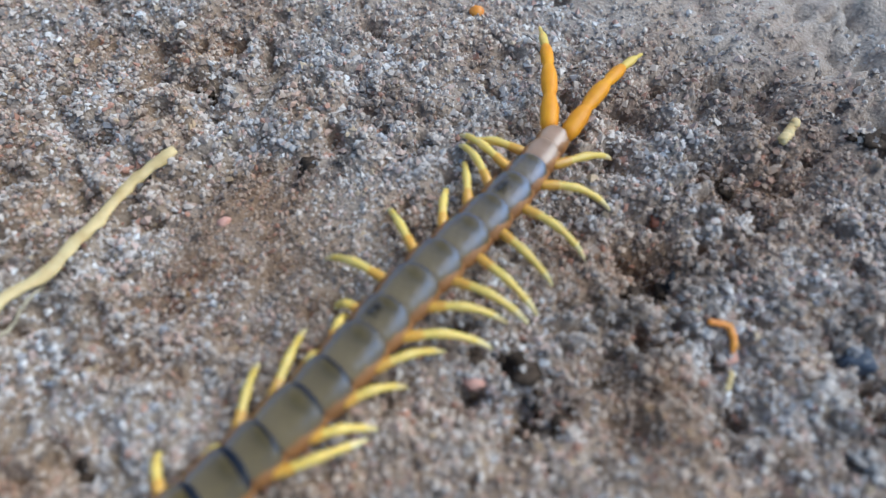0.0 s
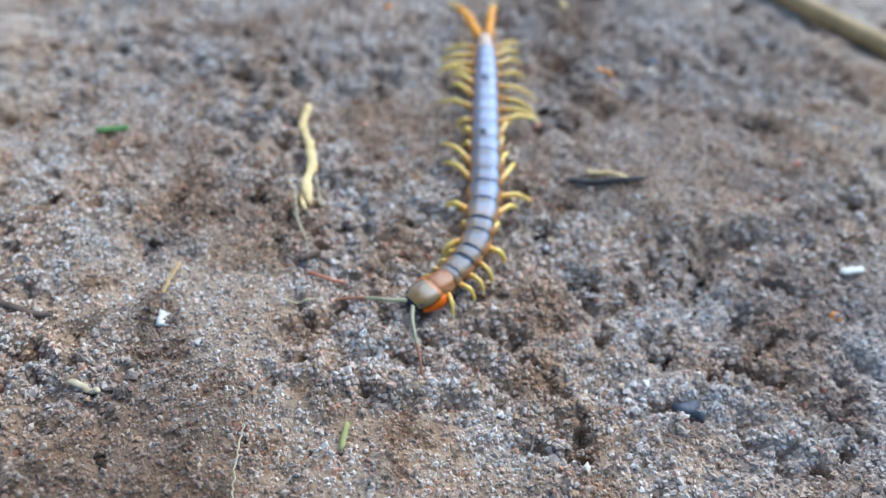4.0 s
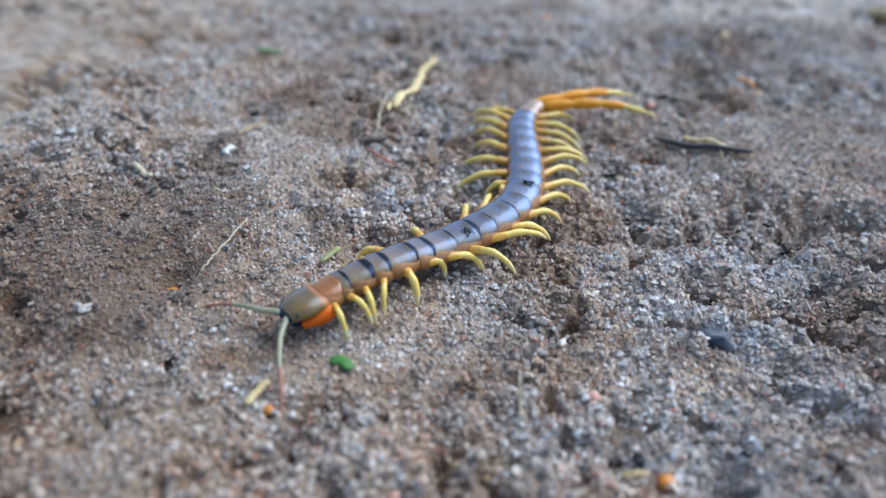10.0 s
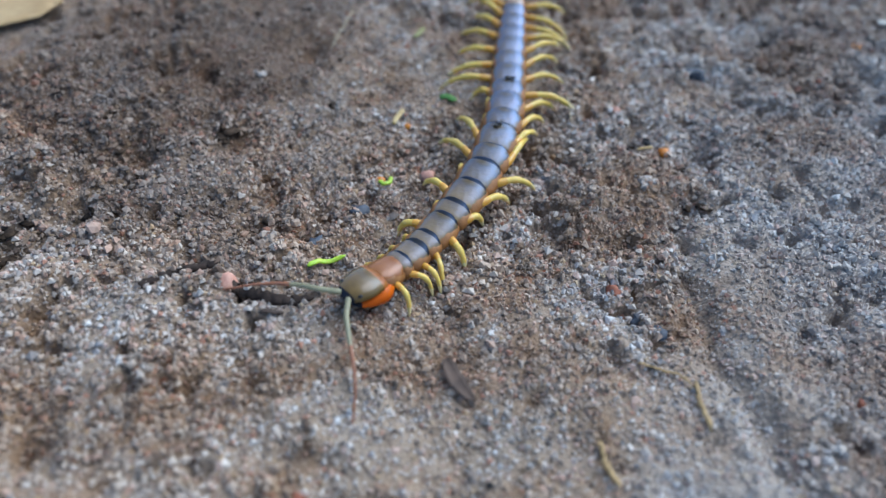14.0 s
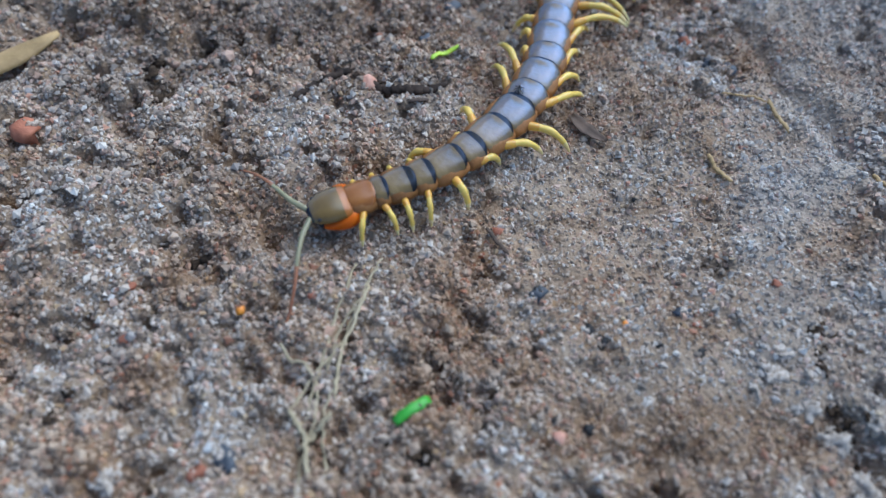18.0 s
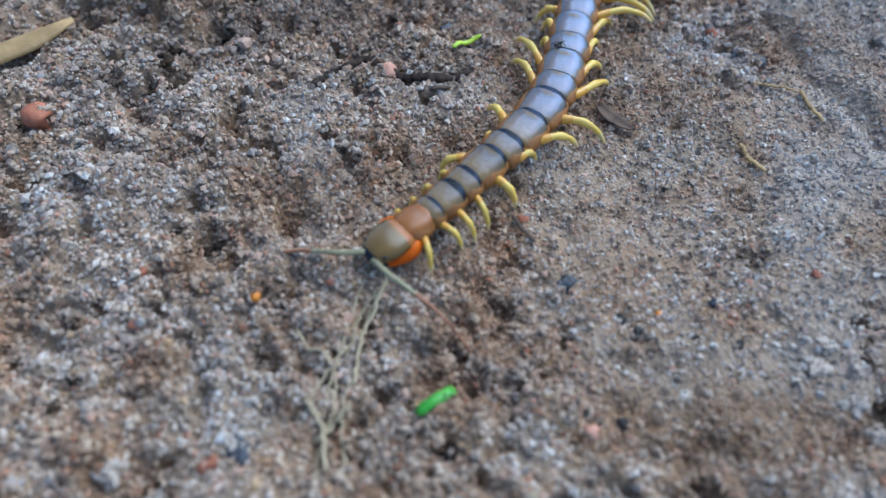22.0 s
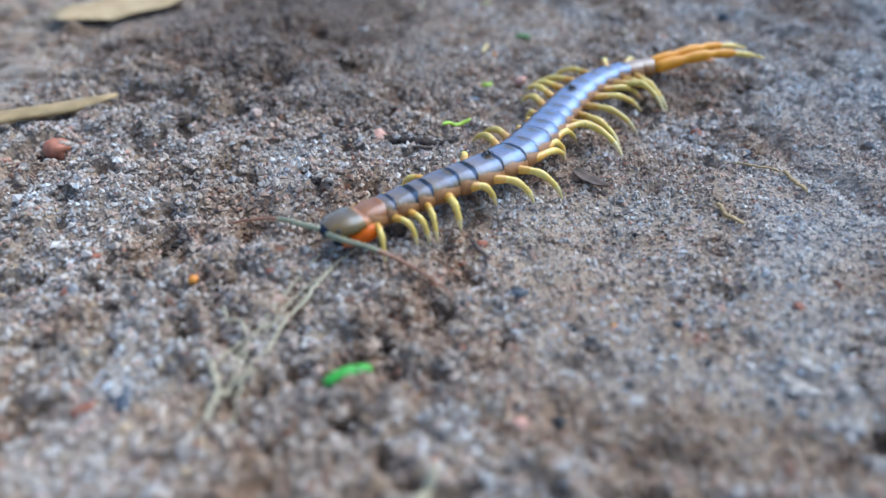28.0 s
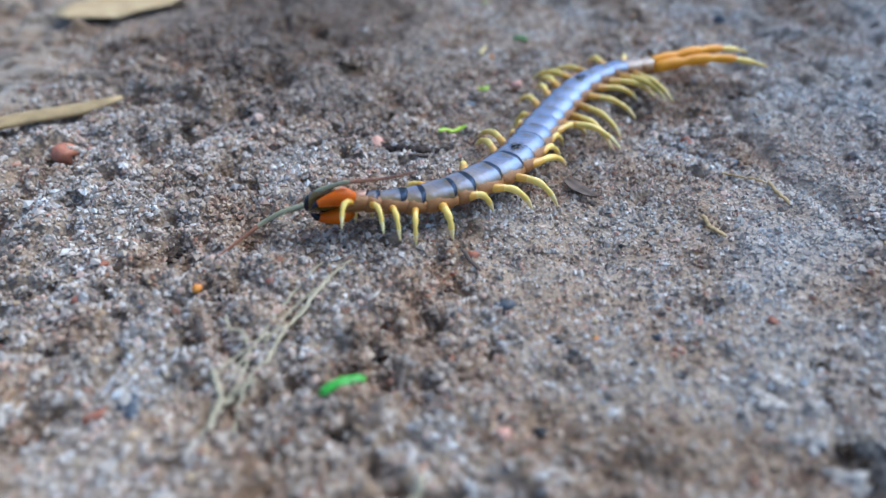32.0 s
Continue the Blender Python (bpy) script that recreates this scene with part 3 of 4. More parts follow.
def leaf(name, label, category, x, y, length, width, turn, tilt, mat, curl=0.25, bent=0.0, group=""):
    """A thin dry leaf or flake with a pointed outline, curled edges and a mid rib, lying at (x, y) mm."""
    rnd = random.Random(int(x * 19 + y * 23 + 5555))
    n, m = 9, 5
    top = []
    for i in range(n):
        u = i / (n - 1)
        half = width / 2 * (math.sin(math.pi * min(1, 0.12 + 0.86 * u)) ** 0.7) * rnd.uniform(0.86, 1.1)
        for j in range(m):
            v = 2 * j / (m - 1) - 1
            top.append((v * half + bent * math.sin(math.pi * u), (u - 0.5) * length, curl * width * (v * v) * rnd.uniform(0.6, 1.2) + 0.06 * width * (1 - abs(v)) + 0.08 * length * (u - 0.5) ** 2))
    verts = top + [(a, b, c - 0.12) for a, b, c in top]
    k = n * m
    faces = []
    for i in range(n - 1):
        for j in range(m - 1):
            a = i * m + j
            faces += [[a, a + 1, a + m + 1, a + m], [k + a + m, k + a + m + 1, k + a + 1, k + a]]
    rim = list(range(m)) + [i * m + m - 1 for i in range(1, n)] + [(n - 1) * m + j for j in range(m - 2, -1, -1)] + [i * m for i in range(n - 2, 0, -1)]
    faces += [[a, k + a, k + b, b] for a, b in zip(rim, rim[1:] + rim[:1])]
    ob = part(name, (verts, faces, None), [mat], None)
    ob.matrix_world = Matrix.Translation((x * MM, y * MM, (float(broad(x, y)) * 0.4 + float(height(x, y)) * 0.6 + 0.5) * MM)) @ pose(0, 0, 0, tilt, 0, turn)
    return tagged(ob, label, category, group)


# ---- things on the ground ----
stem("dry_straw", "crumpled dry yellow grass straw lying on sand", "straw",
     [(-22, 154), (-23.2, 147.5), (-20.9, 139.5), (-19.8, 131.8), (-20.8, 126.5), (-19.6, 121)], 0.95, STRAW, 0.45, 1.0, 0.35, (0.7, 0.5), 30)
stem("straw_fibre", "thin pale fibre split from a dry straw", "fibre", [(-19.5, 131), (-18.4, 126), (-17.9, 121.5)], 0.22, PALE, 1, 0.3)
stem("straw_fibre", "thin pale fibre split from a dry straw", "fibre", [(-21.5, 126), (-23, 121), (-20, 114), (-19, 108)], 0.12, PALE, 1, 0.3)
stem("straw_fibre", "frayed orange-yellow fibre at the straw's end", "fibre", [(-20.6, 127), (-21.4, 123.5), (-20.4, 119.6)], 0.42, STRAW, 0.6, 0.6)
stem("straw_fibre", "thin pale fibre arching beside a straw", "fibre", [(-24.4, 127.4, 1.4), (-22.6, 124.6, 0.9), (-21.8, 119), (-20.6, 114.4)], 0.17, PALE, 1, 0.3)
stem("black_needle", "charred black plant needle lying on caked sand", "needle", [(29.6, 130), (37.5, 128.8), (46.8, 129.6)], 0.6, BLACKS, 0.8, 0.5, 0.06, (0.4, 0.3))
stem("straw_sliver", "thin orange-yellow straw sliver beside a black needle", "straw", [(34.4, 132.0), (38.8, 130.9), (43.6, 129.0)], 0.5, STRAW, 0.7, 0.6, 0.1)
stem("dry_stalk", "thick dry brown-yellow plant stalk", "stalk", [(86, 243), (98, 228), (112, 205), (128, 180), (150, 150)], 2.9, TAN, 0.9, 0.3, 0.1)
stem("orange_curl", "small curled orange plant bit", "plant bit", [(45.6, 170), (47.5, 171.2), (49, 170), (49.4, 168.6)], 0.45, ORANGE, 0.8, 0.3)
stem("pale_fibre", "short pale straw bit on sand", "fibre", [(50.2, 166.5), (50.6, 164.4)], 0.3, STRAW, 0.8, 0.2)
stem("curved_twig", "curved dark brown twig half sunk in sand", "twig", [(-32, 5.6), (-29, 9), (-26.5, 11.3), (-22.6, 12.6)], 0.62, BARK, 0.7, -0.35, 0.7, count=30)
stem("short_twig", "short dark twig half sunk in sand", "twig", [(-20.8, 9.3), (-17, 8.0), (-13, 8.0), (-9.2, 9.6)], 0.78, BARK, 0.7, -0.35, 0.7, count=30)
stem("twig_chip", "thin brown wood chip on sand", "wood chip", [(-14.6, 5.4), (-11.5, 6.0)], 0.35, BROWN, 0.6, 0.1)
stem("lime_sprig", "small curved lime-green plant bit", "plant bit", [(-11.6, 14.5), (-10.6, 16.2), (-9.2, 16.9), (-7.5, 17.9)], 0.42, LIME, 0.6, 0.5, 0.1)
stem("green_leaf_piece", "short bright green cut leaf piece on sand", "leaf", [(-13.1, -42.4), (-11.2, -40.9), (-9.2, -39.4)], 0.66, GREEN, 0.3, 0.8, 0.12, (0.75, 0.8), 10)
stem("dry_grass_blade", "broad dry tan grass blade", "grass blade", [(-108, -20), (-88.7, -0.4), (-70.8, 17.0)], 2.3, TAN, 0.3, 0.9, 0.1, (0.7, 0.3))
leaf("dry_tan_leaf", "broad dry tan leaf lying flat on sand", "leaf", -96, 60, 30, 18, -65, 2, DRYLEAF, 0.06)
leaf("brown_flake", "thin curled grey-brown leaf flake on sand", "leaf flake", 12.2, 2.6, 7.2, 2.2, -138, 5, BROWN, 0.2, 0.4)
stem("brown_flake_point", "thin pointed brown plant bit", "plant bit", [(-2.8, -15.5), (0.2, -19.4)], 0.3, BROWN, 0.5, 0.3)
stem("rootlet", "pale dry rootlet lying over sand", "rootlet", [(-17.6, -25), (-18.6, -28.5), (-20.4, -34), (-20.4, -40)], 0.22, PALE, 0.8, 0.3, 0.35)
stem("rootlet", "pale dry rootlet with a forked end", "rootlet", [(-25.4, -41.6), (-23.4, -44.2), (-22.8, -46.5), (-22.0, -49.2)], 0.3, PALE, 0.8, 0.4, 0.35)
stem("rootlet", "pale dry rootlet lying over sand", "rootlet", [(-20.6, -41.6), (-22.6, -44.3), (-24.0, -46.0)], 0.3, PALE, 0.8, 0.3, 0.3)
stem("rootlet", "thin dry rootlet on crumbly sand", "rootlet", [(-27.5, -33.5), (-26.2, -35.6), (-24.2, -35.8), (-23.2, -37.4)], 0.18, PALE, 0.8, 0.4, 0.3)
for a, b, c, d in [((-19.6, -22), (-21.2, -29), (-22.6, -36), (-23.4, -43)), ((-18.4, -27), (-20.6, -33), (-23.6, -38), (-25.6, -42)), ((-16.4, -21), (-18.8, -27.5), (-20.8, -31), (-21.6, -37)),
                   ((-20.2, -37), (-21.4, -41), (-21.2, -45), (-20.2, -49)), ((-22.6, -38), (-22.4, -43), (-23.6, -47), (-23.2, -51))]:
    stem("rootlet", "tan dry rootlet in a loose bundle on sand", "rootlet", [a, b, c, d], 0.17, PALE, 0.8, 0.12, 0.4, group="bundled rootlets")
stem("bleached_fibre", "bleached plant fibre standing from sand", "fibre", [(-2.4, -55), (-1.5, -53), (-0.6, -50.2, 0.8)], 0.5, PALE, 0.7, 0.4, 0.1)
stem("tan_sprig", "dull tan dry plant sprig on sand", "plant bit", [(29.4, -1.4), (30.4, -4.2), (31.8, -6.0)], 0.36, TAN, 0.7, 0.3, 0.3)
stem("tan_sprig", "dull tan dry plant sprig on sand", "plant bit", [(40.0, 9.6), (40.6, 6.4), (41.6, 3.0)], 0.32, TAN, 0.7, 0.3, 0.3)
stem("tan_sprig", "dull tan dry plant sprig on sand", "plant bit", [(52.2, -4.0), (54.5, -7.4)], 0.36, TAN, 0.7, 0.3, 0.3)
stem("tan_sprig", "dull tan dry plant sprig on sand", "plant bit", [(33, 10.5), (38.5, 10.2), (39.8, 9.2)], 0.20, TAN, 0.7, 0.3, 0.3)
stem("yellow_hook", "curled yellow plant bit with orange seed", "plant bit", [(-7.9, 35.4), (-7.1, 34.6), (-6.3, 35.6), (-6.6, 37)], 0.35, LIME, 0.8, 0.3)
stem("thin_hair", "thin pale plant hair on sand", "fibre", [(-25.9, 77.6, 0.6), (-26.6, 73), (-26.4, 66)], 0.13, PALE, 1, 0.5, 0.4)
stem("thin_hair", "thin pale plant hair standing from sand", "fibre", [(18.2, 63, 1.6), (19.0, 60, 1.0), (19.9, 57)], 0.12, PALE, 1, 0.3, 0.1)
stem("thin_hair", "thin pale plant hair on sand", "fibre", [(15.5, 78, 1.5), (15.2, 75.5, 0.4), (14.8, 74)], 0.1, PALE, 1, 0.3, 0.1)
stem("brown_splinter", "thin red-brown wood splinter on sand", "wood chip", [(-68, 100.3), (-63, 98.2), (-57, 96.8)], 0.5, BROWN, 0.7, 0.4)
stem("pale_splinter", "short pale straw splinter on sand", "straw", [(-51.2, 84.7), (-46.7, 83.4)], 0.5, PALE, 0.7, 0.3)
stem("tan_shred", "thin tan leaf shred on sand", "leaf", [(-41.6, 100.6), (-40.4, 108.5)], 0.4, TAN, 0.3, 0.5, 0.3)
stem("rust_splinter", "thin rust-brown splinter on sand", "wood chip", [(-19.2, 106), (-12.6, 104.4)], 0.3, BRICKR, 0.7, 0.4)
stem("pale_splinter", "thin pale straw splinter on sand", "straw", [(-22.6, 99.6), (-17.2, 100.4)], 0.22, PALE, 0.7, 0.4)
stem("dark_pod", "dark brown seed pod on sand", "seed pod", [(-21.0, 108.9), (-17.3, 110.5)], 0.6, BROWN, 0.8, 0.2, 0.2, (0.4, 0.4), 10)
stem("white_leaf_chip", "flat pale green-white leaf chip", "leaf", [(77.6, 106.3), (82.0, 106.6)], 0.85, CHALK, 0.3, 0.4, 0.1, (0.7, 0.7), 8)
stone("white_chip", "small angular white chip on sand", "chip", -41.0, 96.5, 1.4, CHALK, 0.6, 1.3)
stem("green_shred", "small blurred green leaf shred", "leaf", [(-64.5, 146), (-58.5, 147.6)], 0.8, DULLGREEN, 0.4, 0.5, 0.1, (0.6, 0.5), 10)
stem("green_crumb", "small green leaf crumb in sand", "leaf", [(-3.8, 58.2), (-2.2, 58.6), (-0.8, 57.6)], 0.8, DULLGREEN, 0.35, 0.2, 0.2, (0.6, 0.5), 8)
stem("olive_shred", "thin olive-green leaf shred", "leaf", [(-12.6, 74), (-11.8, 78.4)], 0.45, OLIVE, 0.5, 0.3, 0.2, (0.6, 0.5), 8)
stem("yellow_shred", "small yellow-brown plant shred", "plant bit", [(43.2, 199.5), (43.6, 204.5)], 0.7, STRAW, 0.6, 0.5, 0.3)
stem("yellow_shred", "small yellow plant shred in sand", "plant bit", [(31.4, 55.0), (34.0, 55.6)], 0.3, STRAW, 0.6, 0.3, 0.1)
stem("yellow_shred", "small yellow-brown plant shred", "plant bit", [(-9.6, 49.0), (-9.0, 53.0)], 0.5, STRAW, 0.6, 0.3, 0.1)

stone("slate_pebble", "dark blue-grey angular pebble on sand", "pebble", 41.0, 80.4, 2.1, SLATE, 0.95, 0.9)
stone("orange_seed", "small bright orange seed beside a dark pebble", "seed", 42.5, 87.0, 0.62, ORANGE)
stone("orange_seed", "round orange seed in a dark pit", "seed", -29.9, 64.0, 0.95, ORANGE)
stone("orange_seed", "small orange seed on sand", "seed", 72.4, 96.6, 1.1, ORANGE)
stone("orange_seed", "orange seed far out on the sand", "seed", 97.3, 149.4, 1.3, ORANGE)
stone("orange_seed", "orange plant seed on sand", "seed", -4.2, 199.3, 1.2, ORANGE)
stone("orange_seed", "yellow-orange seed on sand", "seed", -7.3, 49.6, 0.75, ORANGE)
stone("orange_seed", "orange seed beside a yellow curl", "seed", -8.2, 36.6, 0.8, ORANGE)
stone("orange_seed", "orange seed lying by the walking track", "seed", 22.0, 125.5, 1.25, ORANGE, 0.8)
stone("orange_seed", "rust-orange seed on sand", "seed", 36.2, 55.8, 0.95, ORANGE, 0.7, 0.9)
stone("orange_seed", "small yellow-orange seed on sand", "seed", -33.5, -29.0, 0.7, ORANGE)
stone("orange_seed", "tiny yellow seed in dark grit", "seed", 14.9, -28.4, 0.42, ORANGE)
for x, y, r in [(38.3, 81.4, 0.5), (63.8, 82.4, 0.55), (80.8, 134.8, 0.8), (29.5, 23.0, 0.75), (53.2, 39.4, 0.5), (-47, -33.2, 0.6), (-1.2, -15.6, 0.65),
                (24.1, -28, 0.55), (-24.4, -27, 0.5), (-34.7, -48.7, 0.9), (34.7, 181.3, 0.7), (9.4, 47.7, 0.45), (-69.6, -2.2, 1.5), (36.3, 66, 0.5), (-1.4, -34.1, 0.7),
                (-48.5, -26, 0.5), (55, 75, 0.5), (26, 98, 0.45), (30.5, 100.5, 0.4), (-31, 42, 0.5), (35, -22, 0.5), (60, 12, 0.6)]:
    stone("red_grit", "small brick-red grit grain on sand", "grit", x, y, 1.2 * r, BRICKR, 0.65, 0.9, "brick-red grit")
for x, y, r in [(-21.2, 9.4, 1.5), (27.5, 150.1, 1.2), (-1, 39, 1.3), (27, 64, 0.8), (-10, 149.9, 0.85), (49.6, 168.9, 1.0), (10, 44, 0.9), (62, 148, 0.8), (-18, -36, 0.7), (6, -43, 0.8)]:
    stone("pink_pebble", "pink feldspar pebble on sand", "pebble", x, y, r, PINK, 0.8, 0.35, "pink pebbles")
for x, y, r in [(18.1, -8.8, 0.55), (-1.5, -34.2, 0.7), (3.9, -24.2, 0.9), (11.9, -30.4, 1.1), (10.2, -29.6, 0.8), (-9.6, -46.4, 1.1), (43, 91.4, 0.8), (48, 99, 0.8), (12, 28, 0.7),
                (24, -31.5, 0.8), (19, -31, 0.6), (31, 154, 1.0), (40, 174.5, 1.2), (33.5, 152, 1.0), (-38, 46, 1.0), (-15, 117, 0.8), (29.5, 20, 0.9), (33, 58, 0.9), (44, 62, 1.0),
                (5.5, -41, 0.8), (9.8, -41.8, 1.0), (36.2, 113, 0.9), (46.5, 108.5, 1.1), (51, 104, 0.9), (-27, 112.5, 0.7)]:
    stone("black_grit", "small black grit grain among sand", "grit", x, y, 0.8 * r, BLACKS, 0.6, 1.1, "black grit")
for x, y, r in [(-9, 28, 1.1), (-13, 20, 1.2), (36, 17, 1.2), (4, -25, 0.9), (-31.4, -47.0, 1.5), (33.2, 19.5, 1.0), (22.5, -26.5, 0.9), (70, 60, 1.6), (61, 176, 1.9)]:
    stone("grey_pebble", "grey-blue pebble half sunk in sand", "pebble", x, y, r, SLATE, 0.5, 1.3, "grey pebbles")
for x, y, r in [(32.1, -34.1, 1.5), (38.4, -42.0, 2.0), (35.6, -38, 1.3), (40.5, -47.5, 1.7), (33.8, -31.5, 1.0), (36.5, -34.5, 1.1), (44, -40, 1.8), (47, -44, 1.5), (30, -37, 0.9),
                (-45, -50, 1.6), (-40, -53, 1.4), (-49, -44, 1.2), (60, 170, 1.8), (66, 165, 1.6), (70, 176, 2.0), (57, 180, 1.6), (74, 160, 1.5), (44, 186, 1.7),
                (33, 46, 1.3), (46, 50, 1.4), (39, 40, 1.1), (-47, 42, 1.4), (-36, 55, 1.2)]:
    stone("sand_clod", "crumbly pale clod of caked sand", "clod", x, y, 0.85 * r, CLOD, 0.6, 1.1, "sand clods", 4)

# Dark crumbs give crevices and pits their shade by colour.
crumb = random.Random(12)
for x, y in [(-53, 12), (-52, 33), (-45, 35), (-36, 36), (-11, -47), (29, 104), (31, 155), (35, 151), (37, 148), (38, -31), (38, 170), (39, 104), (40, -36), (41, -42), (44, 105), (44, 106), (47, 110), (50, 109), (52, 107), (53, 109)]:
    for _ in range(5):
        stone("humus_crumb", "dark brown crumb standing in for crevice shade among sand", "soil crumb", x + crumb.uniform(-3.0, 3.0), y + crumb.uniform(-3.0, 3.0), crumb.uniform(0.4, 1.0), PITSHADE, 0.32, 1.6, "dark humus crumbs")

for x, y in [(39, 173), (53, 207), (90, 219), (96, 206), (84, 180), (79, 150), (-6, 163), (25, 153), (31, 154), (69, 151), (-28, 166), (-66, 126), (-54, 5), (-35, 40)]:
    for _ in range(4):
        stone("humus_crumb", "dark brown crumb standing in for shade in a sandy hollow", "soil crumb", x + crumb.uniform(-1.8, 1.8), y + crumb.uniform(-1.8, 1.8), crumb.uniform(0.7, 1.4), PITSHADE, 0.32, 1.6, "dark humus crumbs")

# Three dark crumbs in each hole paint its shade.
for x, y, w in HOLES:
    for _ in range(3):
        stone("humus_crumb", "dark brown crumb standing in for shade in a sandy hollow", "soil crumb", x + crumb.uniform(-0.8, 0.8) * w, y + crumb.uniform(-0.8, 0.8) * w, crumb.uniform(0.5, 1.1), PITSHADE, 0.32, 1.6, "dark humus crumbs")

# ---- the centipede: every part lies along its own y, which points to the head ----
LENGTHS = [3.5, 2.0, 3.8, 2.9, 4.6, 3.4, 5.0, 5.3, 4.0, 5.3, 4.2, 5.3, 4.3, 5.2, 4.3, 5.0, 4.2, 4.5, 3.8, 3.5, 3.0]
WIDTHS = [4.7, 4.7, 4.9, 5.1, 5.4, 5.7, 6.0, 6.4, 6.4, 6.5, 6.5, 6.4, 6.3, 6.2, 6.1, 5.9, 5.7, 5.4, 4.9, 4.4, 3.9]
HEAD = 5.4
TOTAL = HEAD + sum(LENGTHS)
STAND = 1.1


def arch(y, half, top, low, drop, n=14):
    """A closed ring across the body: an arched back over a flatter belly."""
    ring = []
    for i in range(n):
        a = 2 * math.pi * i / n
        c, s = math.cos(a), math.sin(a)
        x = half * math.copysign(abs(c) ** 0.75, c)
        z = (top - drop) * max(s, 0) ** 0.8 + drop if s >= 0 else drop - (drop - low) * abs(s) ** 0.7
        ring.append((x, y, z))
    return ring


def trunk_shape(length, width):
    h = width / 2
    return loft([arch(length * v, h * k, 0.95 + 2.1 * k, 1.4 - 0.7 * k, 1.75) for v, k in
                 ((-0.62, 0.84), (-0.5, 0.93), (-0.25, 1.05), (0.1, 1.08), (0.38, 1.02), (0.55, 0.88))])


def plate_ring(y, half, top, low, skew, n=26):
    """A closed ring across a back plate: flat on top with two shallow furrows, and turned-down sides; skew draws the corners back."""
    ring = []
    for i in range(n):
        a = 2 * math.pi * i / n
        c, s = math.cos(a), math.sin(a)
        x = half * math.copysign(abs(c) ** 0.62, c)
        u = abs(x) / half
        z = low + (top - low) * (1 - u ** 3.2) ** 0.75 - 0.10 * math.exp(-((u - 0.36) / 0.07) ** 2) if s >= 0 else low - 0.22 * (1 - u ** 4)
        ring.append((x, y + skew * u * u, z))
    return ring


def tergite_shape(length, width, band):
    """A glossy plate, widest towards its cut-off hind corners, whose thickened hind edge laps over the next; band: how much of that edge is black."""
    h = width / 2
    rows = [(-0.60, 0.60, 3.28, 0.30), (-0.597, 0.70, 3.48, 0.36), (-0.565, 0.77, 3.58, 0.36), (-0.50, 0.825, 3.60, 0.30), (-0.42, 0.885, 3.57, 0.16), (-0.30, 0.91, 3.56, 0.06),
            (-0.05, 0.90, 3.54, 0.0), (0.2, 0.86, 3.46, 0.0), (0.42, 0.80, 3.34, -0.1), (0.52, 0.72, 3.2, -0.15), (0.55, 0.62, 3.0, -0.15)]
    rings = [plate_ring(length * v, h * k, z * (0.88 + 0.12 * width / 6.0), 2.5, skew) for v, k, z, skew in rows]
    mats = [0] * 10
    for i in range(band):
        mats[i] = 1
    return loft(rings, True, mats)


def leg_shape(side, sprawl, k):
    """Hip, thigh, shin and pointed foot, out along x; sprawl: 0 under the body, 1 spread wide."""
    near = np.array([(0, 0, 0.0), (0.9, 0, 0.05), (1.8, 0, 0.05), (2.5, 0, -0.3), (3.1, 0, -1.0), (3.4, 0, -1.9), (3.6, 0, -2.8), (3.7, 0, -3.4)])
    wide = np.array([(0, 0, 0.0), (1.3, 0, 0.05), (2.9, 0, 0.15), (4.5, 0, 0.0), (6.0, 0, -0.6), (7.4, 0, -1.5), (8.5, 0, -2.6), (9.0, 0, -3.3)])
    pts = near * (1 - sprawl) + wide * sprawl
    rnd = random.Random(k * 2 + side)
    held = (0, 1, 2, 3, 5, 7, 10, 11, 12) if side > 0 else (5, 9, 10)
    pts[:, 0] *= rnd.uniform(0.9, 1.1) * ((0.42 if side > 0 else 0.75) if k in held else 1.0)
    pts[:, 1] = rnd.uniform(-0.8, 0.8) * (pts[:, 0] / 6) ** 2
    radii = np.array([0.66, 0.64, 0.56, 0.56, 0.47, 0.42, 0.3, 0.1]) * (0.74 if k < 4 else 1.0)
    pts[:, 0] *= side
    u = np.linspace(0, 7, 22)
    line = np.stack([np.interp(u, range(8), pts[:, c]) for c in range(3)], 1)
    line[1:-1] = (line[:-2] + 2 * line[1:-1] + line[2:]) / 4
    rad = np.interp(u, range(8), radii) * (1 - 0.14 * np.abs(np.cos(u * math.pi / 2)) ** 6)
    return tube(line, rad, 8, 1.0, [2] * 5 + [0] * 10 + [1] * 6)


def tail_leg_shape(side):
    """Four stout joints that trail behind the last plate."""
    line, rad, mats = [], [], []
    for k, (y0, y1, r, z0, z1) in enumerate(((0, -5.6, 1.2, 0, 0.9), (-5.6, -11.0, 1.1, 0.9, 1.3), (-11.0, -15.6, 0.9, 1.3, 1.0), (-15.6, -19.4, 0.62, 1.0, 0.2), (-19.4, -21.8, 0.28, 0.2, -0.6))):
        for u, q in ((0.02, 0.72), (0.25, 1.0), (0.7, 1.05), (0.97, 0.78)):
            line.append((side * 0.3 * math.sin((y0 + (y1 - y0) * u) / 6), y0 + (y1 - y0) * u, z0 + (z1 - z0) * u))
            rad.append(r * q)
            mats.append(0 if k < 3 else 1)
    return tube(line, rad, 9, 0.9, mats[:-1])


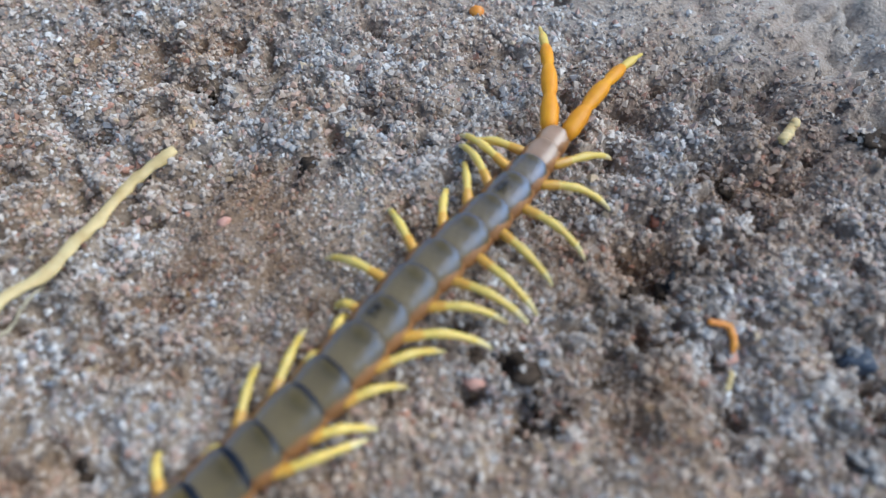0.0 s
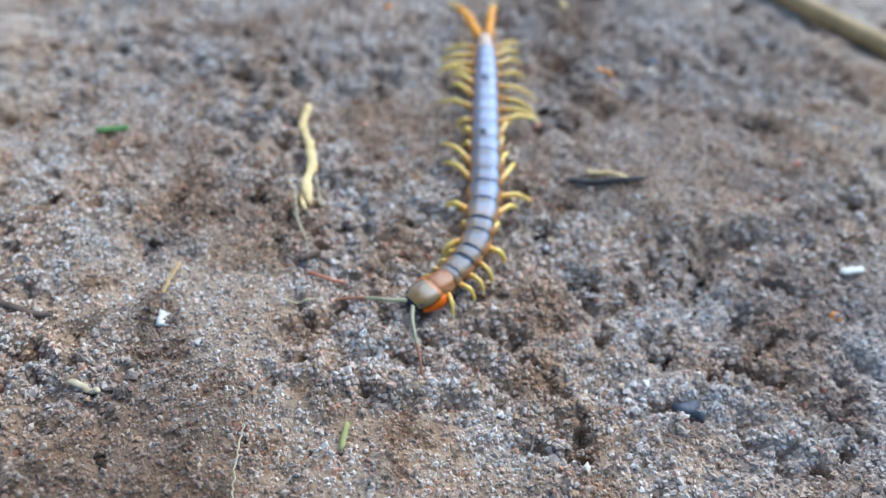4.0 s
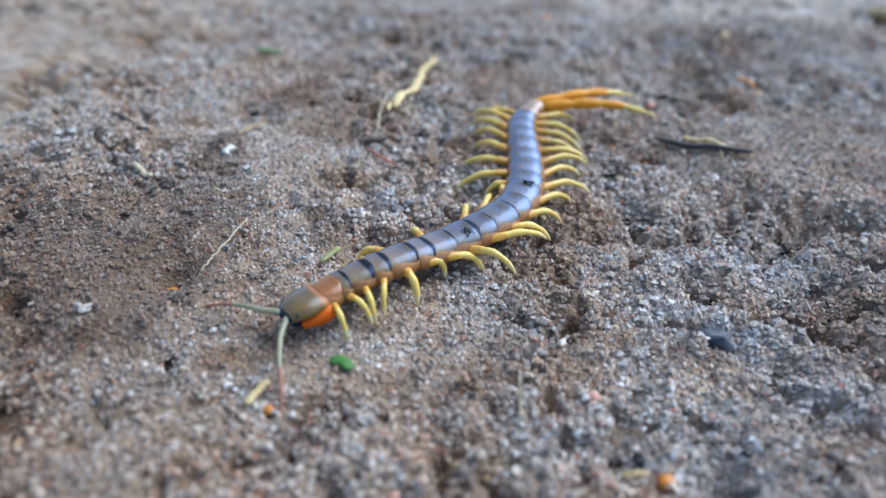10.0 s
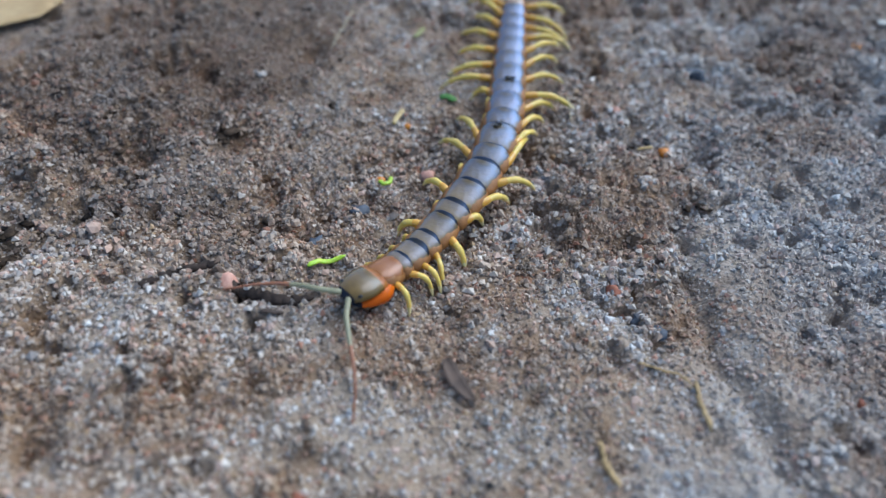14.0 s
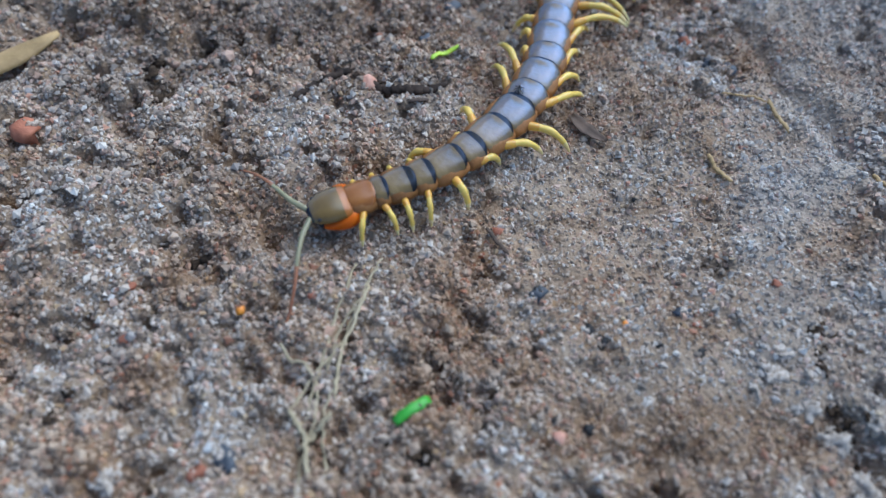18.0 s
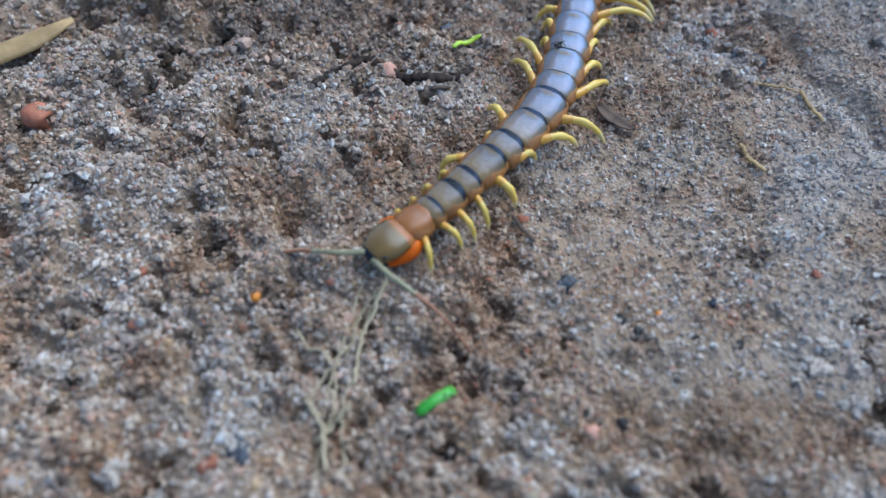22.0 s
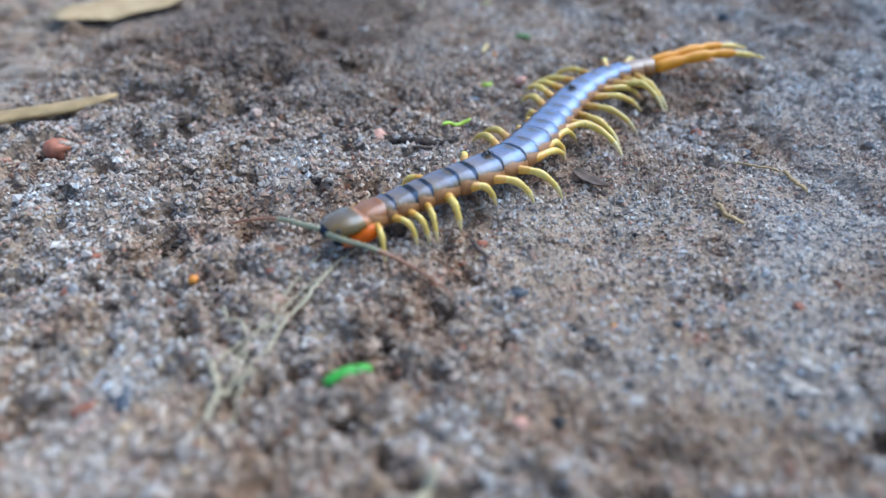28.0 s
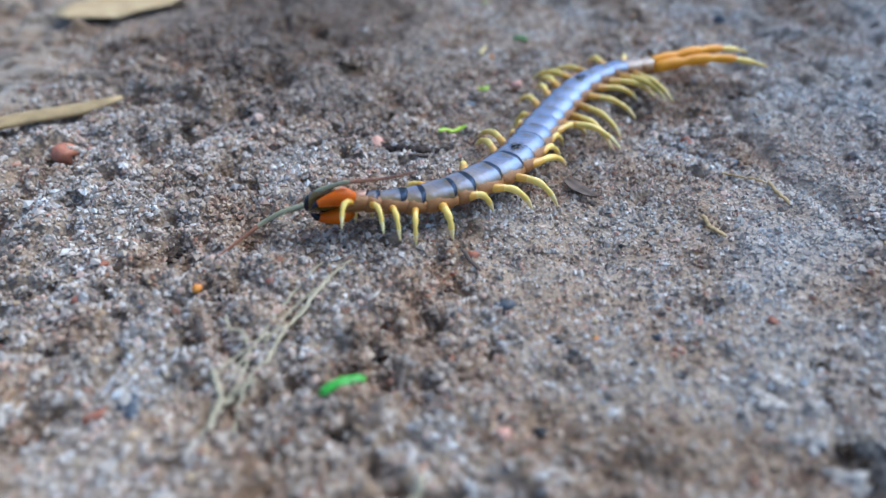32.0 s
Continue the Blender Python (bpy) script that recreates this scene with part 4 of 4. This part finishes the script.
def head_shape():
    rows = [(-3.0, 2.0, 2.7), (-2.85, 2.3, 3.05), (-2.0, 2.55, 3.3), (-0.8, 2.6, 3.42), (0.4, 2.45, 3.38), (1.4, 2.15, 3.15), (2.1, 1.65, 2.85), (2.5, 1.15, 2.55), (2.65, 0.65, 2.3)]
    return loft([arch(y, h, z, 1.6, 2.2) for y, h, z in rows], True, [1, 1, 0, 0, 0, 0, 2, 2])


def fang_shape(side):
    line = smooth_line([(1.3, -3.6, 1.2), (1.95, -2.7, 1.2), (2.15, -1.3, 1.05), (1.85, 0.2, 0.85), (1.4, 1.3, 0.85), (0.5, 1.9, 0.8)], 14)
    line[:, 0] *= side
    return tube(line, [0.8, 1.15, 1.3, 1.35, 1.32, 1.22, 1.08, 0.92, 0.82, 0.7, 0.55, 0.4, 0.25, 0.08], 9, 0.9, [0] * 10 + [1] * 3)


def feeler_shape(side):
    line = smooth_line([(0, 0, 0), (1.8, 1.7, 0.2), (4.2, 3.2, 0.0), (6.6, 4.6, -0.8), (9.0, 6.4, -1.8), (11.4, 9.0, -2.9)], 37)
    line[:, 0] *= side
    line *= 1.08
    rad = [0.42 * (1 - 0.72 * i / 36) * (1.1 if i % 2 else 0.88) for i in range(37)]
    return tube(line, rad, 7, 1.0, [0] * 15 + [1] * 21)


centipede = tagged(new("centipede"), "banded olive centipede with yellow legs and orange head on sand", "centipede")
head = part("head", head_shape(), [HEADM, RUST, BAND], centipede, "glossy brown head plate with rust rim")
fangs = [part("fang", fang_shape(s), [FANG, BAND], head, "bright orange poison claw with black tip") for s in (-1, 1)]
feelers = [part("feeler", feeler_shape(s), [FEELER, FEELTIP], head, "grey-green feeler with rusty tip") for s in (-1, 1)]
for s in (-1, 1):
    eye = part("eye", lump(0.28, random.Random(3), 0.9, 0.05, 2), [BLACKS], head, "small black eye")
    eye.location = (s * 1.75 * MM, 1.35 * MM, 2.75 * MM)
segments, legs = [], []
for k, (length, width) in enumerate(zip(LENGTHS, WIDTHS)):
    seg = part("body_segment", trunk_shape(length, width), [FLANK], centipede)
    plate = part("back_plate", tergite_shape(length, width, 2 if k == 0 else 5 if k in (1, 2, 3, 5) else 4 if k < 8 else 3 if k < 11 else 2 if k < 15 else 1), [RUST if k == 0 else TAILPLATE if k > 18 else FORETERGITE if k < 7 else TERGITE, BAND], seg,
                 "rust-orange back plate" if k == 0 else "pinkish tan tail plate" if k > 18 else "glossy olive back plate with black rear band" if k < 10 else "glossy olive-grey back plate")
    segments.append(seg)
    if k < 20:
        sprawl = min(1.0, max(0.0, (k - 4) / 4.5))
        for s in (-1, 1):
            legs.append((part("leg", leg_shape(s, sprawl, k), [LEG, LEGTIP, LEGBASE], seg), k, s, width))
tails = [part("tail_leg", tail_leg_shape(s), [TAIL, LEG], segments[-1], "stout orange trailing leg") for s in (-1, 1)]



# ---- ants on its back: y points to the ant's head ----
def build_ant():
    ant = tagged(new("ant"), "tiny black ant crawling on the centipede's back", "ant", "black ants")
    for name, r, y, z, sx in (("ant_head", 0.36, 0.95, 0.62, 1.0), ("thorax", 0.3, 0.3, 0.6, 0.8), ("abdomen", 0.46, -0.65, 0.62, 0.9)):
        v, f, _ = lump(r, random.Random(7), 0.9, 0.05, 2)
        part(name, ([(0.8 * sx * a, 0.8 * (b * 1.35 + y), 0.8 * (c + z)) for a, b, c in v], f, None), [ANT], ant)
    for side in (-1, 1):
        for y0, y1 in ((0.5, 1.3), (0.3, 0.2), (0.1, -0.9)):
            part("ant_leg", tube([(side * 0.12, 0.8 * y0, 0.44), (side * 0.48, 0.4 * (y0 + y1), 0.64), (side * 0.8, 0.8 * y1, 0.28), (side * 0.92, 0.88 * y1, 0.0)], [0.09, 0.08, 0.07, 0.04], 5), [ANT], ant)
        part("antenna", tube([(side * 0.12, 1.04, 0.56), (side * 0.36, 1.36, 0.72), (side * 0.4, 1.68, 0.56)], [0.06, 0.05, 0.04], 5), [ANT], ant)
    for piece in ant.children:
        piece.scale = (0.78,) * 3
    return ant


ants = [build_ant() for _ in range(2)]
# Each ant: seconds, share of the back from the head, sideways offset in mm, heading in degrees.
ANT_WAYS = [[(0, 0.62, 0.8, 0), (7, 0.50, 0.6, 20), (8, 0.42, -1.6, 10), (9, 0.38, -1.9, 10), (11, 0.36, -0.6, 160), (13, 0.50, 0.3, 170), (18, 0.40, 0.9, 20), (21, 0.52, 1.5, 170), (25, 0.42, 1.2, 60), (28, 0.33, 0.6, 30), (32, 0.42, 0.2, 150)],
            [(0, 0.86, 0.5, 180), (7, 0.70, 0.3, 30), (8, 0.55, -1.2, 20), (9, 0.52, -1.6, 20), (11, 0.66, 0.4, 150), (13, 0.62, -0.3, 100), (18, 0.72, 0.5, 20), (21, 0.8, 0.4, 170), (25, 0.70, 0, 60), (28, 0.74, 0.6, 30), (32, 0.8, 0.2, 150)]]

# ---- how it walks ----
SPINES = []


def spine(t, *points):
    """The line of the back at t seconds, from the front of the head to the last plate, in mm."""
    p = np.array(points, float)
    d = np.r_[0, np.cumsum(np.linalg.norm(np.diff(p, axis=0), axis=1))]
    s = np.linspace(0, d[-1], 89)
    c = np.stack([np.interp(s, d, p[:, k]) for k in (0, 1)], 1)
    for _ in range(14):
        c[1:-1] = (c[:-2] + 2 * c[1:-1] + c[2:]) / 4
    SPINES.append((t, c))


# Head: seconds, lift in mm, yaw, pitch, roll in degrees; feelers: spread and droop.
HEADS = [(0, 0, 0, -4, 0), (8.0, 0, 0, -4, 0), (8.4, 0.8, 4, 4, 42), (8.65, 0.8, 4, 4, 42), (9.0, 0, 0, -4, 0), (26.5, 0, 0, -2, 0), (31.0, 0, 0, -4, 0), (31.5, 1.0, 6, 6, 45), (32.0, 0.8, 8, 4, 68)]
# Feelers: seconds, how far the left and the right one are swung out, in degrees.
FEELERS = [(0, 0, 0), (7, 0, 0), (16, 0, 0), (18, 15, 10), (20, -10, -10), (22, 48, 0), (24, 58, -4), (28, 60, 0), (31, 45, 0), (31.5, 70, -25), (32, 95, -40)]
# How far the front legs of each side are swept forwards (+) or back (-), in degrees.
REST = {-1: [12, -25, 0, 24, 12, -72, -58, -34, -66, -75, -75, -60], 1: [0, 0, 0, 0, 32, -70, -30, -75, -45, -55, -75, -75]}
# Trailing legs: seconds, spread and sideways swing in degrees.
TAILS = [(0, 17, 14), (2, 16, 14), (3, 14, 12), (6, 12, 0), (8, 14, -5), (8.5, 14, -30), (9, 12, -50), (9.5, 12, 5), (10, 10, -55), (10.5, 10, -70), (11, 12, -75), (12, 14, -15), (12.5, 12, -5), (16, 14, 0), (25, 12, 0), (27, 3, -4), (30, 6, -4), (32, 6, -4)]


def table(rows, t):
    return [np.interp(t, [r[0] for r in rows], [r[k] for r in rows]) for k in range(1, len(rows[0]))]


def back_line(t):
    times = [s for s, _ in SPINES]
    i = min(max(int(np.searchsorted(times, t, side="right")) - 1, 0), len(times) - 2)
    (a, p), (b, q) = SPINES[i], SPINES[i + 1]
    u = min(max((t - a) / (b - a), 0), 1)
    return p * (1 - u) + q * u


def station(c, u):
    """The pose on the ground at a share u of the back line c, y towards the head."""
    f = u * (len(c) - 1)
    i = min(max(int(f), 0), len(c) - 2)
    x, y = c[i] + (c[i + 1] - c[i]) * (f - i)
    a, b = c[max(i - 2, 0)], c[min(i + 3, len(c) - 1)]
    dx, dy = a - b
    span = math.hypot(dx, dy)
    rise = math.degrees(math.atan2(float(broad(*a) - broad(*b)), span))
    return pose(x * MM, y * MM, (float(broad(x, y)) + 0.5) * MM, rise, 0, math.degrees(math.atan2(-dx, dy)))


def motions():
    spine(0, (-3.7, 102.5), (3.9, 107.0), (9.9, 113.0), (12.5, 121.4), (14.5, 130.1), (15.9, 138.8), (16.4, 146.2), (16.9, 155.1), (18.3, 163.9), (19.3, 172.7), (19.1, 181.6))
    spine(1, (-3.7, 102.5), (3.8, 106.9), (10.0, 112.9), (12.5, 121.1), (13.8, 129.8), (14.8, 138.6), (15.1, 145.9), (16.2, 154.6), (17.4, 163.4), (18.4, 172.1), (18.7, 180.9))
    spine(2, (4.0, 93.8), (7.2, 102.2), (10.4, 110.6), (12.3, 119.5), (14.0, 128.4), (14.6, 137.5), (15.1, 145.0), (15.9, 154.1), (17.3, 163.1), (18.3, 172.1), (18.6, 181.2))
    spine(3, (-1.6, 97.2), (5.0, 103.3), (10.0, 110.6), (12.2, 119.2), (13.5, 128.1), (14.4, 137.0), (15.2, 144.4), (16.2, 153.3), (17.3, 162.3), (18.2, 171.2), (19.0, 180.1))
    spine(6, (-3.6, 98.4), (3.6, 102.5), (9.0, 108.5), (11.4, 116.4), (12.8, 124.6), (13.8, 132.9), (14.6, 139.9), (15.5, 148.2), (16.4, 156.5), (17.3, 164.8), (18.1, 173.1))
    spine(7, (-1.8, 98.0), (5.4, 102.1), (10.4, 108.5), (12.8, 116.4), (14.4, 124.5), (15.3, 132.8), (15.9, 139.7), (16.6, 148.0), (17.2, 156.3), (17.9, 164.5), (18.6, 172.8))
    spine(8, (-6.6, 94.3), (1.1, 98.0), (7.6, 103.2), (11.3, 110.8), (13.4, 119.1), (14.8, 127.5), (15.3, 134.6), (15.6, 143.2), (16.0, 151.7), (15.1, 160.2), (13.8, 168.7))
    spine(8.5, (-8.0, 94.1), (-0.6, 96.6), (5.7, 101.3), (10.5, 107.5), (14.1, 114.4), (15.8, 122.1), (15.2, 128.5), (12.9, 136.1), (11.1, 143.7), (11.7, 151.3), (16.4, 157.3))
    spine(9, (-1.5, 75.5), (1.8, 82.8), (4.4, 90.3), (6.4, 98.1), (9.1, 105.6), (12.1, 113.0), (12.8, 119.5), (12.5, 127.5), (11.8, 135.5), (10.9, 143.5), (9.9, 151.4))
    spine(9.5, (-3.5, 67.3), (1.4, 74.2), (4.6, 82.0), (6.5, 90.3), (8.6, 98.5), (10.7, 106.8), (12.0, 113.8), (13.1, 122.2), (13.4, 130.7), (13.6, 139.2), (13.7, 147.7))
    spine(10, (-10.4, 60.5), (-6.4, 67.3), (-1.9, 73.7), (2.1, 80.4), (6.7, 86.8), (10.2, 93.7), (10.7, 100.1), (9.2, 107.7), (6.8, 115.2), (4.8, 122.7), (6.4, 129.7))
    spine(10.5, (-10.2, 45.2), (-6.9, 52.7), (-2.8, 59.9), (0.7, 67.3), (4.2, 74.7), (7.0, 82.4), (7.5, 89.1), (5.3, 96.9), (1.8, 104.3), (-0.4, 112.1), (0.6, 120.1))
    spine(11, (-14.3, 38.8), (-8.9, 45.4), (-4.4, 52.6), (-0.9, 60.3), (2.5, 68.1), (5.2, 76.2), (5.4, 83.1), (3.3, 91.2), (1.0, 99.5), (-0.9, 107.7), (-0.5, 116.0))
    spine(11.5, (-13.1, 36.6), (-9.3, 43.6), (-5.5, 50.7), (-2.4, 58.1), (0.6, 65.5), (3.1, 73.1), (3.9, 79.7), (3.2, 87.6), (1.8, 95.5), (0.3, 103.4), (-1.2, 111.3))
    spine(12, (-9.8, 27.9), (-7.0, 36.2), (-4.8, 44.6), (-2.8, 53.2), (0.3, 61.3), (3.3, 69.3), (3.7, 76.5), (3.6, 85.3), (3.1, 94.0), (0.3, 101.9), (-4.7, 109.1))
    spine(12.5, (-3.7, 20.0), (-2.4, 28.7), (-1.2, 37.4), (0.3, 46.1), (2.2, 54.7), (3.8, 63.3), (4.4, 70.6), (4.1, 79.4), (3.1, 88.1), (1.8, 96.8), (0.7, 105.5))
    spine(13, (-4.7, 15.4), (-0.3, 23.2), (2.9, 31.5), (4.8, 40.2), (6.6, 49.0), (7.6, 57.8), (6.8, 65.2), (5.9, 74.2), (5.2, 83.1), (3.6, 91.9), (1.6, 100.7))
    spine(13.5, (-4.4, 14.3), (0.4, 21.3), (3.6, 29.3), (6.1, 37.5), (8.0, 45.9), (8.6, 54.4), (7.9, 61.5), (6.7, 70.0), (5.3, 78.5), (4.0, 87.0), (2.7, 95.4))
    spine(15.5, (-4.2, -10.2), (-0.4, -1.2), (3.8, 7.6), (7.6, 16.6), (9.8, 26.0), (9.9, 35.7), (9.5, 43.8), (8.5, 53.6), (8.2, 63.3), (8.3, 73.1), (7.8, 82.8))
    spine(16, (-14.9, -7.6), (-5.9, -4.3), (1.1, 2.2), (5.7, 10.7), (8.8, 19.9), (9.1, 29.6), (8.9, 37.7), (9.1, 47.5), (9.2, 57.3), (8.9, 67.0), (8.4, 76.8))
    spine(16.5, (-15.2, -12.3), (-8.9, -6.0), (-2.3, -0.2), (3.1, 6.8), (6.6, 14.9), (8.0, 23.6), (8.6, 30.9), (9.6, 39.7), (11.4, 48.4), (13.0, 57.2), (13.8, 66.0))
    spine(17, (-14.4, -14.9), (-8.4, -9.5), (-3.2, -3.3), (1.3, 3.4), (5.3, 10.5), (8.1, 17.9), (9.0, 24.6), (10.3, 32.6), (12.9, 40.3), (16.1, 47.7), (19.2, 55.2))
    spine(18, (-25.9, -17.1), (-17.5, -13.2), (-9.3, -9.2), (-2.7, -3.0), (2.5, 4.6), (5.9, 13.0), (7.1, 20.5), (9.1, 29.5), (12.1, 38.2), (15.6, 46.7), (19.2, 55.2))
    spine(19, (-20.1, -24.7), (-14.6, -17.4), (-9.0, -10.0), (-3.1, -2.9), (2.6, 4.3), (5.9, 12.8), (7.5, 20.3), (9.6, 29.3), (12.1, 38.1), (15.6, 46.7), (19.2, 55.2))
    spine(20, (-12.3, -29.2), (-10.5, -18.4), (-6.1, -10.6), (-0.5, -3.5), (3.2, 4.7), (5.3, 13.5), (6.9, 21.0), (9.4, 29.7), (12.2, 38.4), (15.7, 46.8), (19.2, 55.2))
    spine(20.5, (-24.0, -23.6), (-16.6, -18.8), (-9.4, -13.2), (-3.0, -6.4), (2.6, 4.0), (5.6, 13.2), (7.3, 20.7), (9.6, 29.5), (12.2, 38.3), (15.6, 46.7), (19.2, 55.2))
    spine(21, (-16.1, -26.6), (-11.8, -18.5), (-6.7, -10.9), (-0.9, -3.8), (3.4, 4.2), (5.9, 13.0), (7.7, 20.4), (9.8, 29.4), (12.2, 38.2), (15.6, 46.7), (19.2, 55.2))
    spine(22, (-20.1, -25.1), (-13.5, -18.5), (-7.5, -11.5), (-1.5, -4.4), (3.0, 3.6), (5.3, 12.6), (6.8, 20.2), (9.2, 29.2), (12.0, 38.0), (15.6, 46.6), (19.2, 55.2))
    spine(23, (-18.0, -26.1), (-12.5, -18.7), (-7.1, -11.2), (-1.5, -3.9), (3.2, 4.0), (6.0, 12.7), (7.9, 20.2), (10.2, 29.1), (12.2, 38.1), (15.6, 46.7), (19.2, 55.2))
    spine(24, (-21.3, -23.9), (-14.2, -18.2), (-7.9, -11.6), (-1.8, -4.7), (2.7, 3.2), (5.2, 11.9), (7.1, 19.3), (9.9, 28.1), (13.0, 36.7), (16.8, 45.0), (21.6, 52.8))
    spine(26.5, (-21.5, -26.5), (-15.7, -20.3), (-9.7, -14.3), (-4.2, -7.9), (0.3, -0.7), (3.6, 7.1), (5.8, 13.8), (8.2, 22.0), (10.8, 30.1), (13.4, 38.1), (16.2, 46.2))
    spine(27, (-21.0, -22.5), (-14.5, -17.2), (-8.5, -11.5), (-2.9, -5.3), (1.8, 1.6), (4.8, 9.3), (6.6, 16.1), (8.9, 24.1), (11.4, 32.1), (14.1, 40.0), (17.1, 47.8))
    spine(28, (-19.0, -22.6), (-13.8, -16.7), (-8.4, -10.9), (-2.9, -5.2), (1.4, 1.4), (3.9, 8.9), (5.5, 15.3), (7.7, 22.9), (10.8, 30.2), (15.6, 36.3), (22.4, 40.0))
    spine(29, (-15.0, -24.5), (-12.6, -16.8), (-7.6, -10.5), (-2.0, -4.6), (2.3, 2.1), (4.5, 9.9), (6.1, 16.5), (8.5, 24.3), (11.8, 31.7), (16.8, 38.0), (23.8, 41.7))
    spine(30, (-14.6, -24.6), (-12.4, -16.7), (-7.9, -10.6), (-2.3, -5.2), (2.0, 1.1), (4.1, 8.5), (5.3, 14.9), (7.4, 22.4), (10.4, 29.5), (14.8, 35.7), (21.4, 39.5))
    spine(31, (-14.9, -25.4), (-13.3, -17.4), (-8.2, -10.8), (-2.3, -4.6), (2.2, 2.5), (4.4, 10.6), (5.9, 17.5), (8.2, 25.7), (11.5, 33.5), (16.7, 40.0), (24.1, 43.8))
    spine(32, (-23.6, -16.0), (-15.6, -13.3), (-8.0, -10.4), (-2.2, -4.5), (1.9, 2.7), (3.9, 10.8), (5.2, 17.7), (7.8, 25.7), (10.9, 33.5), (16.1, 39.7), (23.7, 43.0))
    times = [i * 0.25 for i in range(129)]
    shares, s = [], HEAD
    for length in LENGTHS:
        shares.append((s + length / 2) / TOTAL)
        s += length
    rows = {ob: [] for ob in [centipede, head, *segments, *feelers, *tails, *[leg[0] for leg in legs]]}
    travel, before = 0.0, None
    for t in times:
        c = back_line(t)
        if before is not None:
            d = np.gradient(before, axis=0)
            d /= np.linalg.norm(d, axis=1, keepdims=True) + 1e-9
            travel += float(-((c - before) * d).sum(1).mean())
        before = c
        root = station(c, shares[9])
        inv = root.inverted()
        rows[centipede].append((t, root))
        lift, yaw, pitch, roll = table(HEADS, t)
        h = station(c, 0.5 * HEAD / TOTAL)
        rows[head].append((t, inv @ h @ pose(0, 0, (STAND + lift) * MM, pitch, 0, yaw) @ pose(0, 0, 2.2 * MM, 0, roll, 0) @ pose(0, 0, -2.2 * MM)))
        for k, seg in enumerate(segments):
            up = lift * max(0, 1 - k / 3.0) * 0.7
            rows[seg].append((t, inv @ station(c, shares[k]) @ pose(0, 0, (STAND + up) * MM) @ pose(0, 0, 2 * MM, 0, 0.55 * roll * max(0, 1 - k / 3.5), 0) @ pose(0, 0, -2 * MM)))
        for ob, side, out in zip(feelers, (-1, 1), table(FEELERS, t)):
            sway = -side * out + 9 * math.sin(1.7 * t + side) + 5 * math.sin(3.9 * t + 2 * side)
            rows[ob].append((t, pose(side * 0.7 * MM, 2.4 * MM, 2.3 * MM, -9 + 7 * math.sin(1.3 * t + 2 * side), 0, sway)))
        for ob, way in zip(ants, ANT_WAYS):
            u, across, heading = table(way, t)
            rows.setdefault(ob, []).append((t, station(c, u) @ pose(across * MM, 0, (STAND + 3.45) * MM, 0, 0, heading)))
        open_, swing = table(TAILS, t)
        for ob, side in zip(tails, (-1, 1)):
            rows[ob].append((t, pose(side * 1.1 * MM, -1.4 * MM, 2.0 * MM, 0, 0, swing + side * open_)))
        for ob, k, side, width in legs:
            phase = 2 * math.pi * (travel / 15.0 + k / 7.0) + (math.pi if side > 0 else 0)
            turn = REST[side][k] + 12 * math.sin(phase) if k < 12 else -20 + 30 * math.sin(phase)
            rows[ob].append((t, pose(side * (0.43 * width) * MM, 0.2 * MM, 1.85 * MM, 0, -side * 6 * max(0, math.cos(phase)), side * turn)))
    for ob, r in rows.items():
        walk(ob, r)


motions()
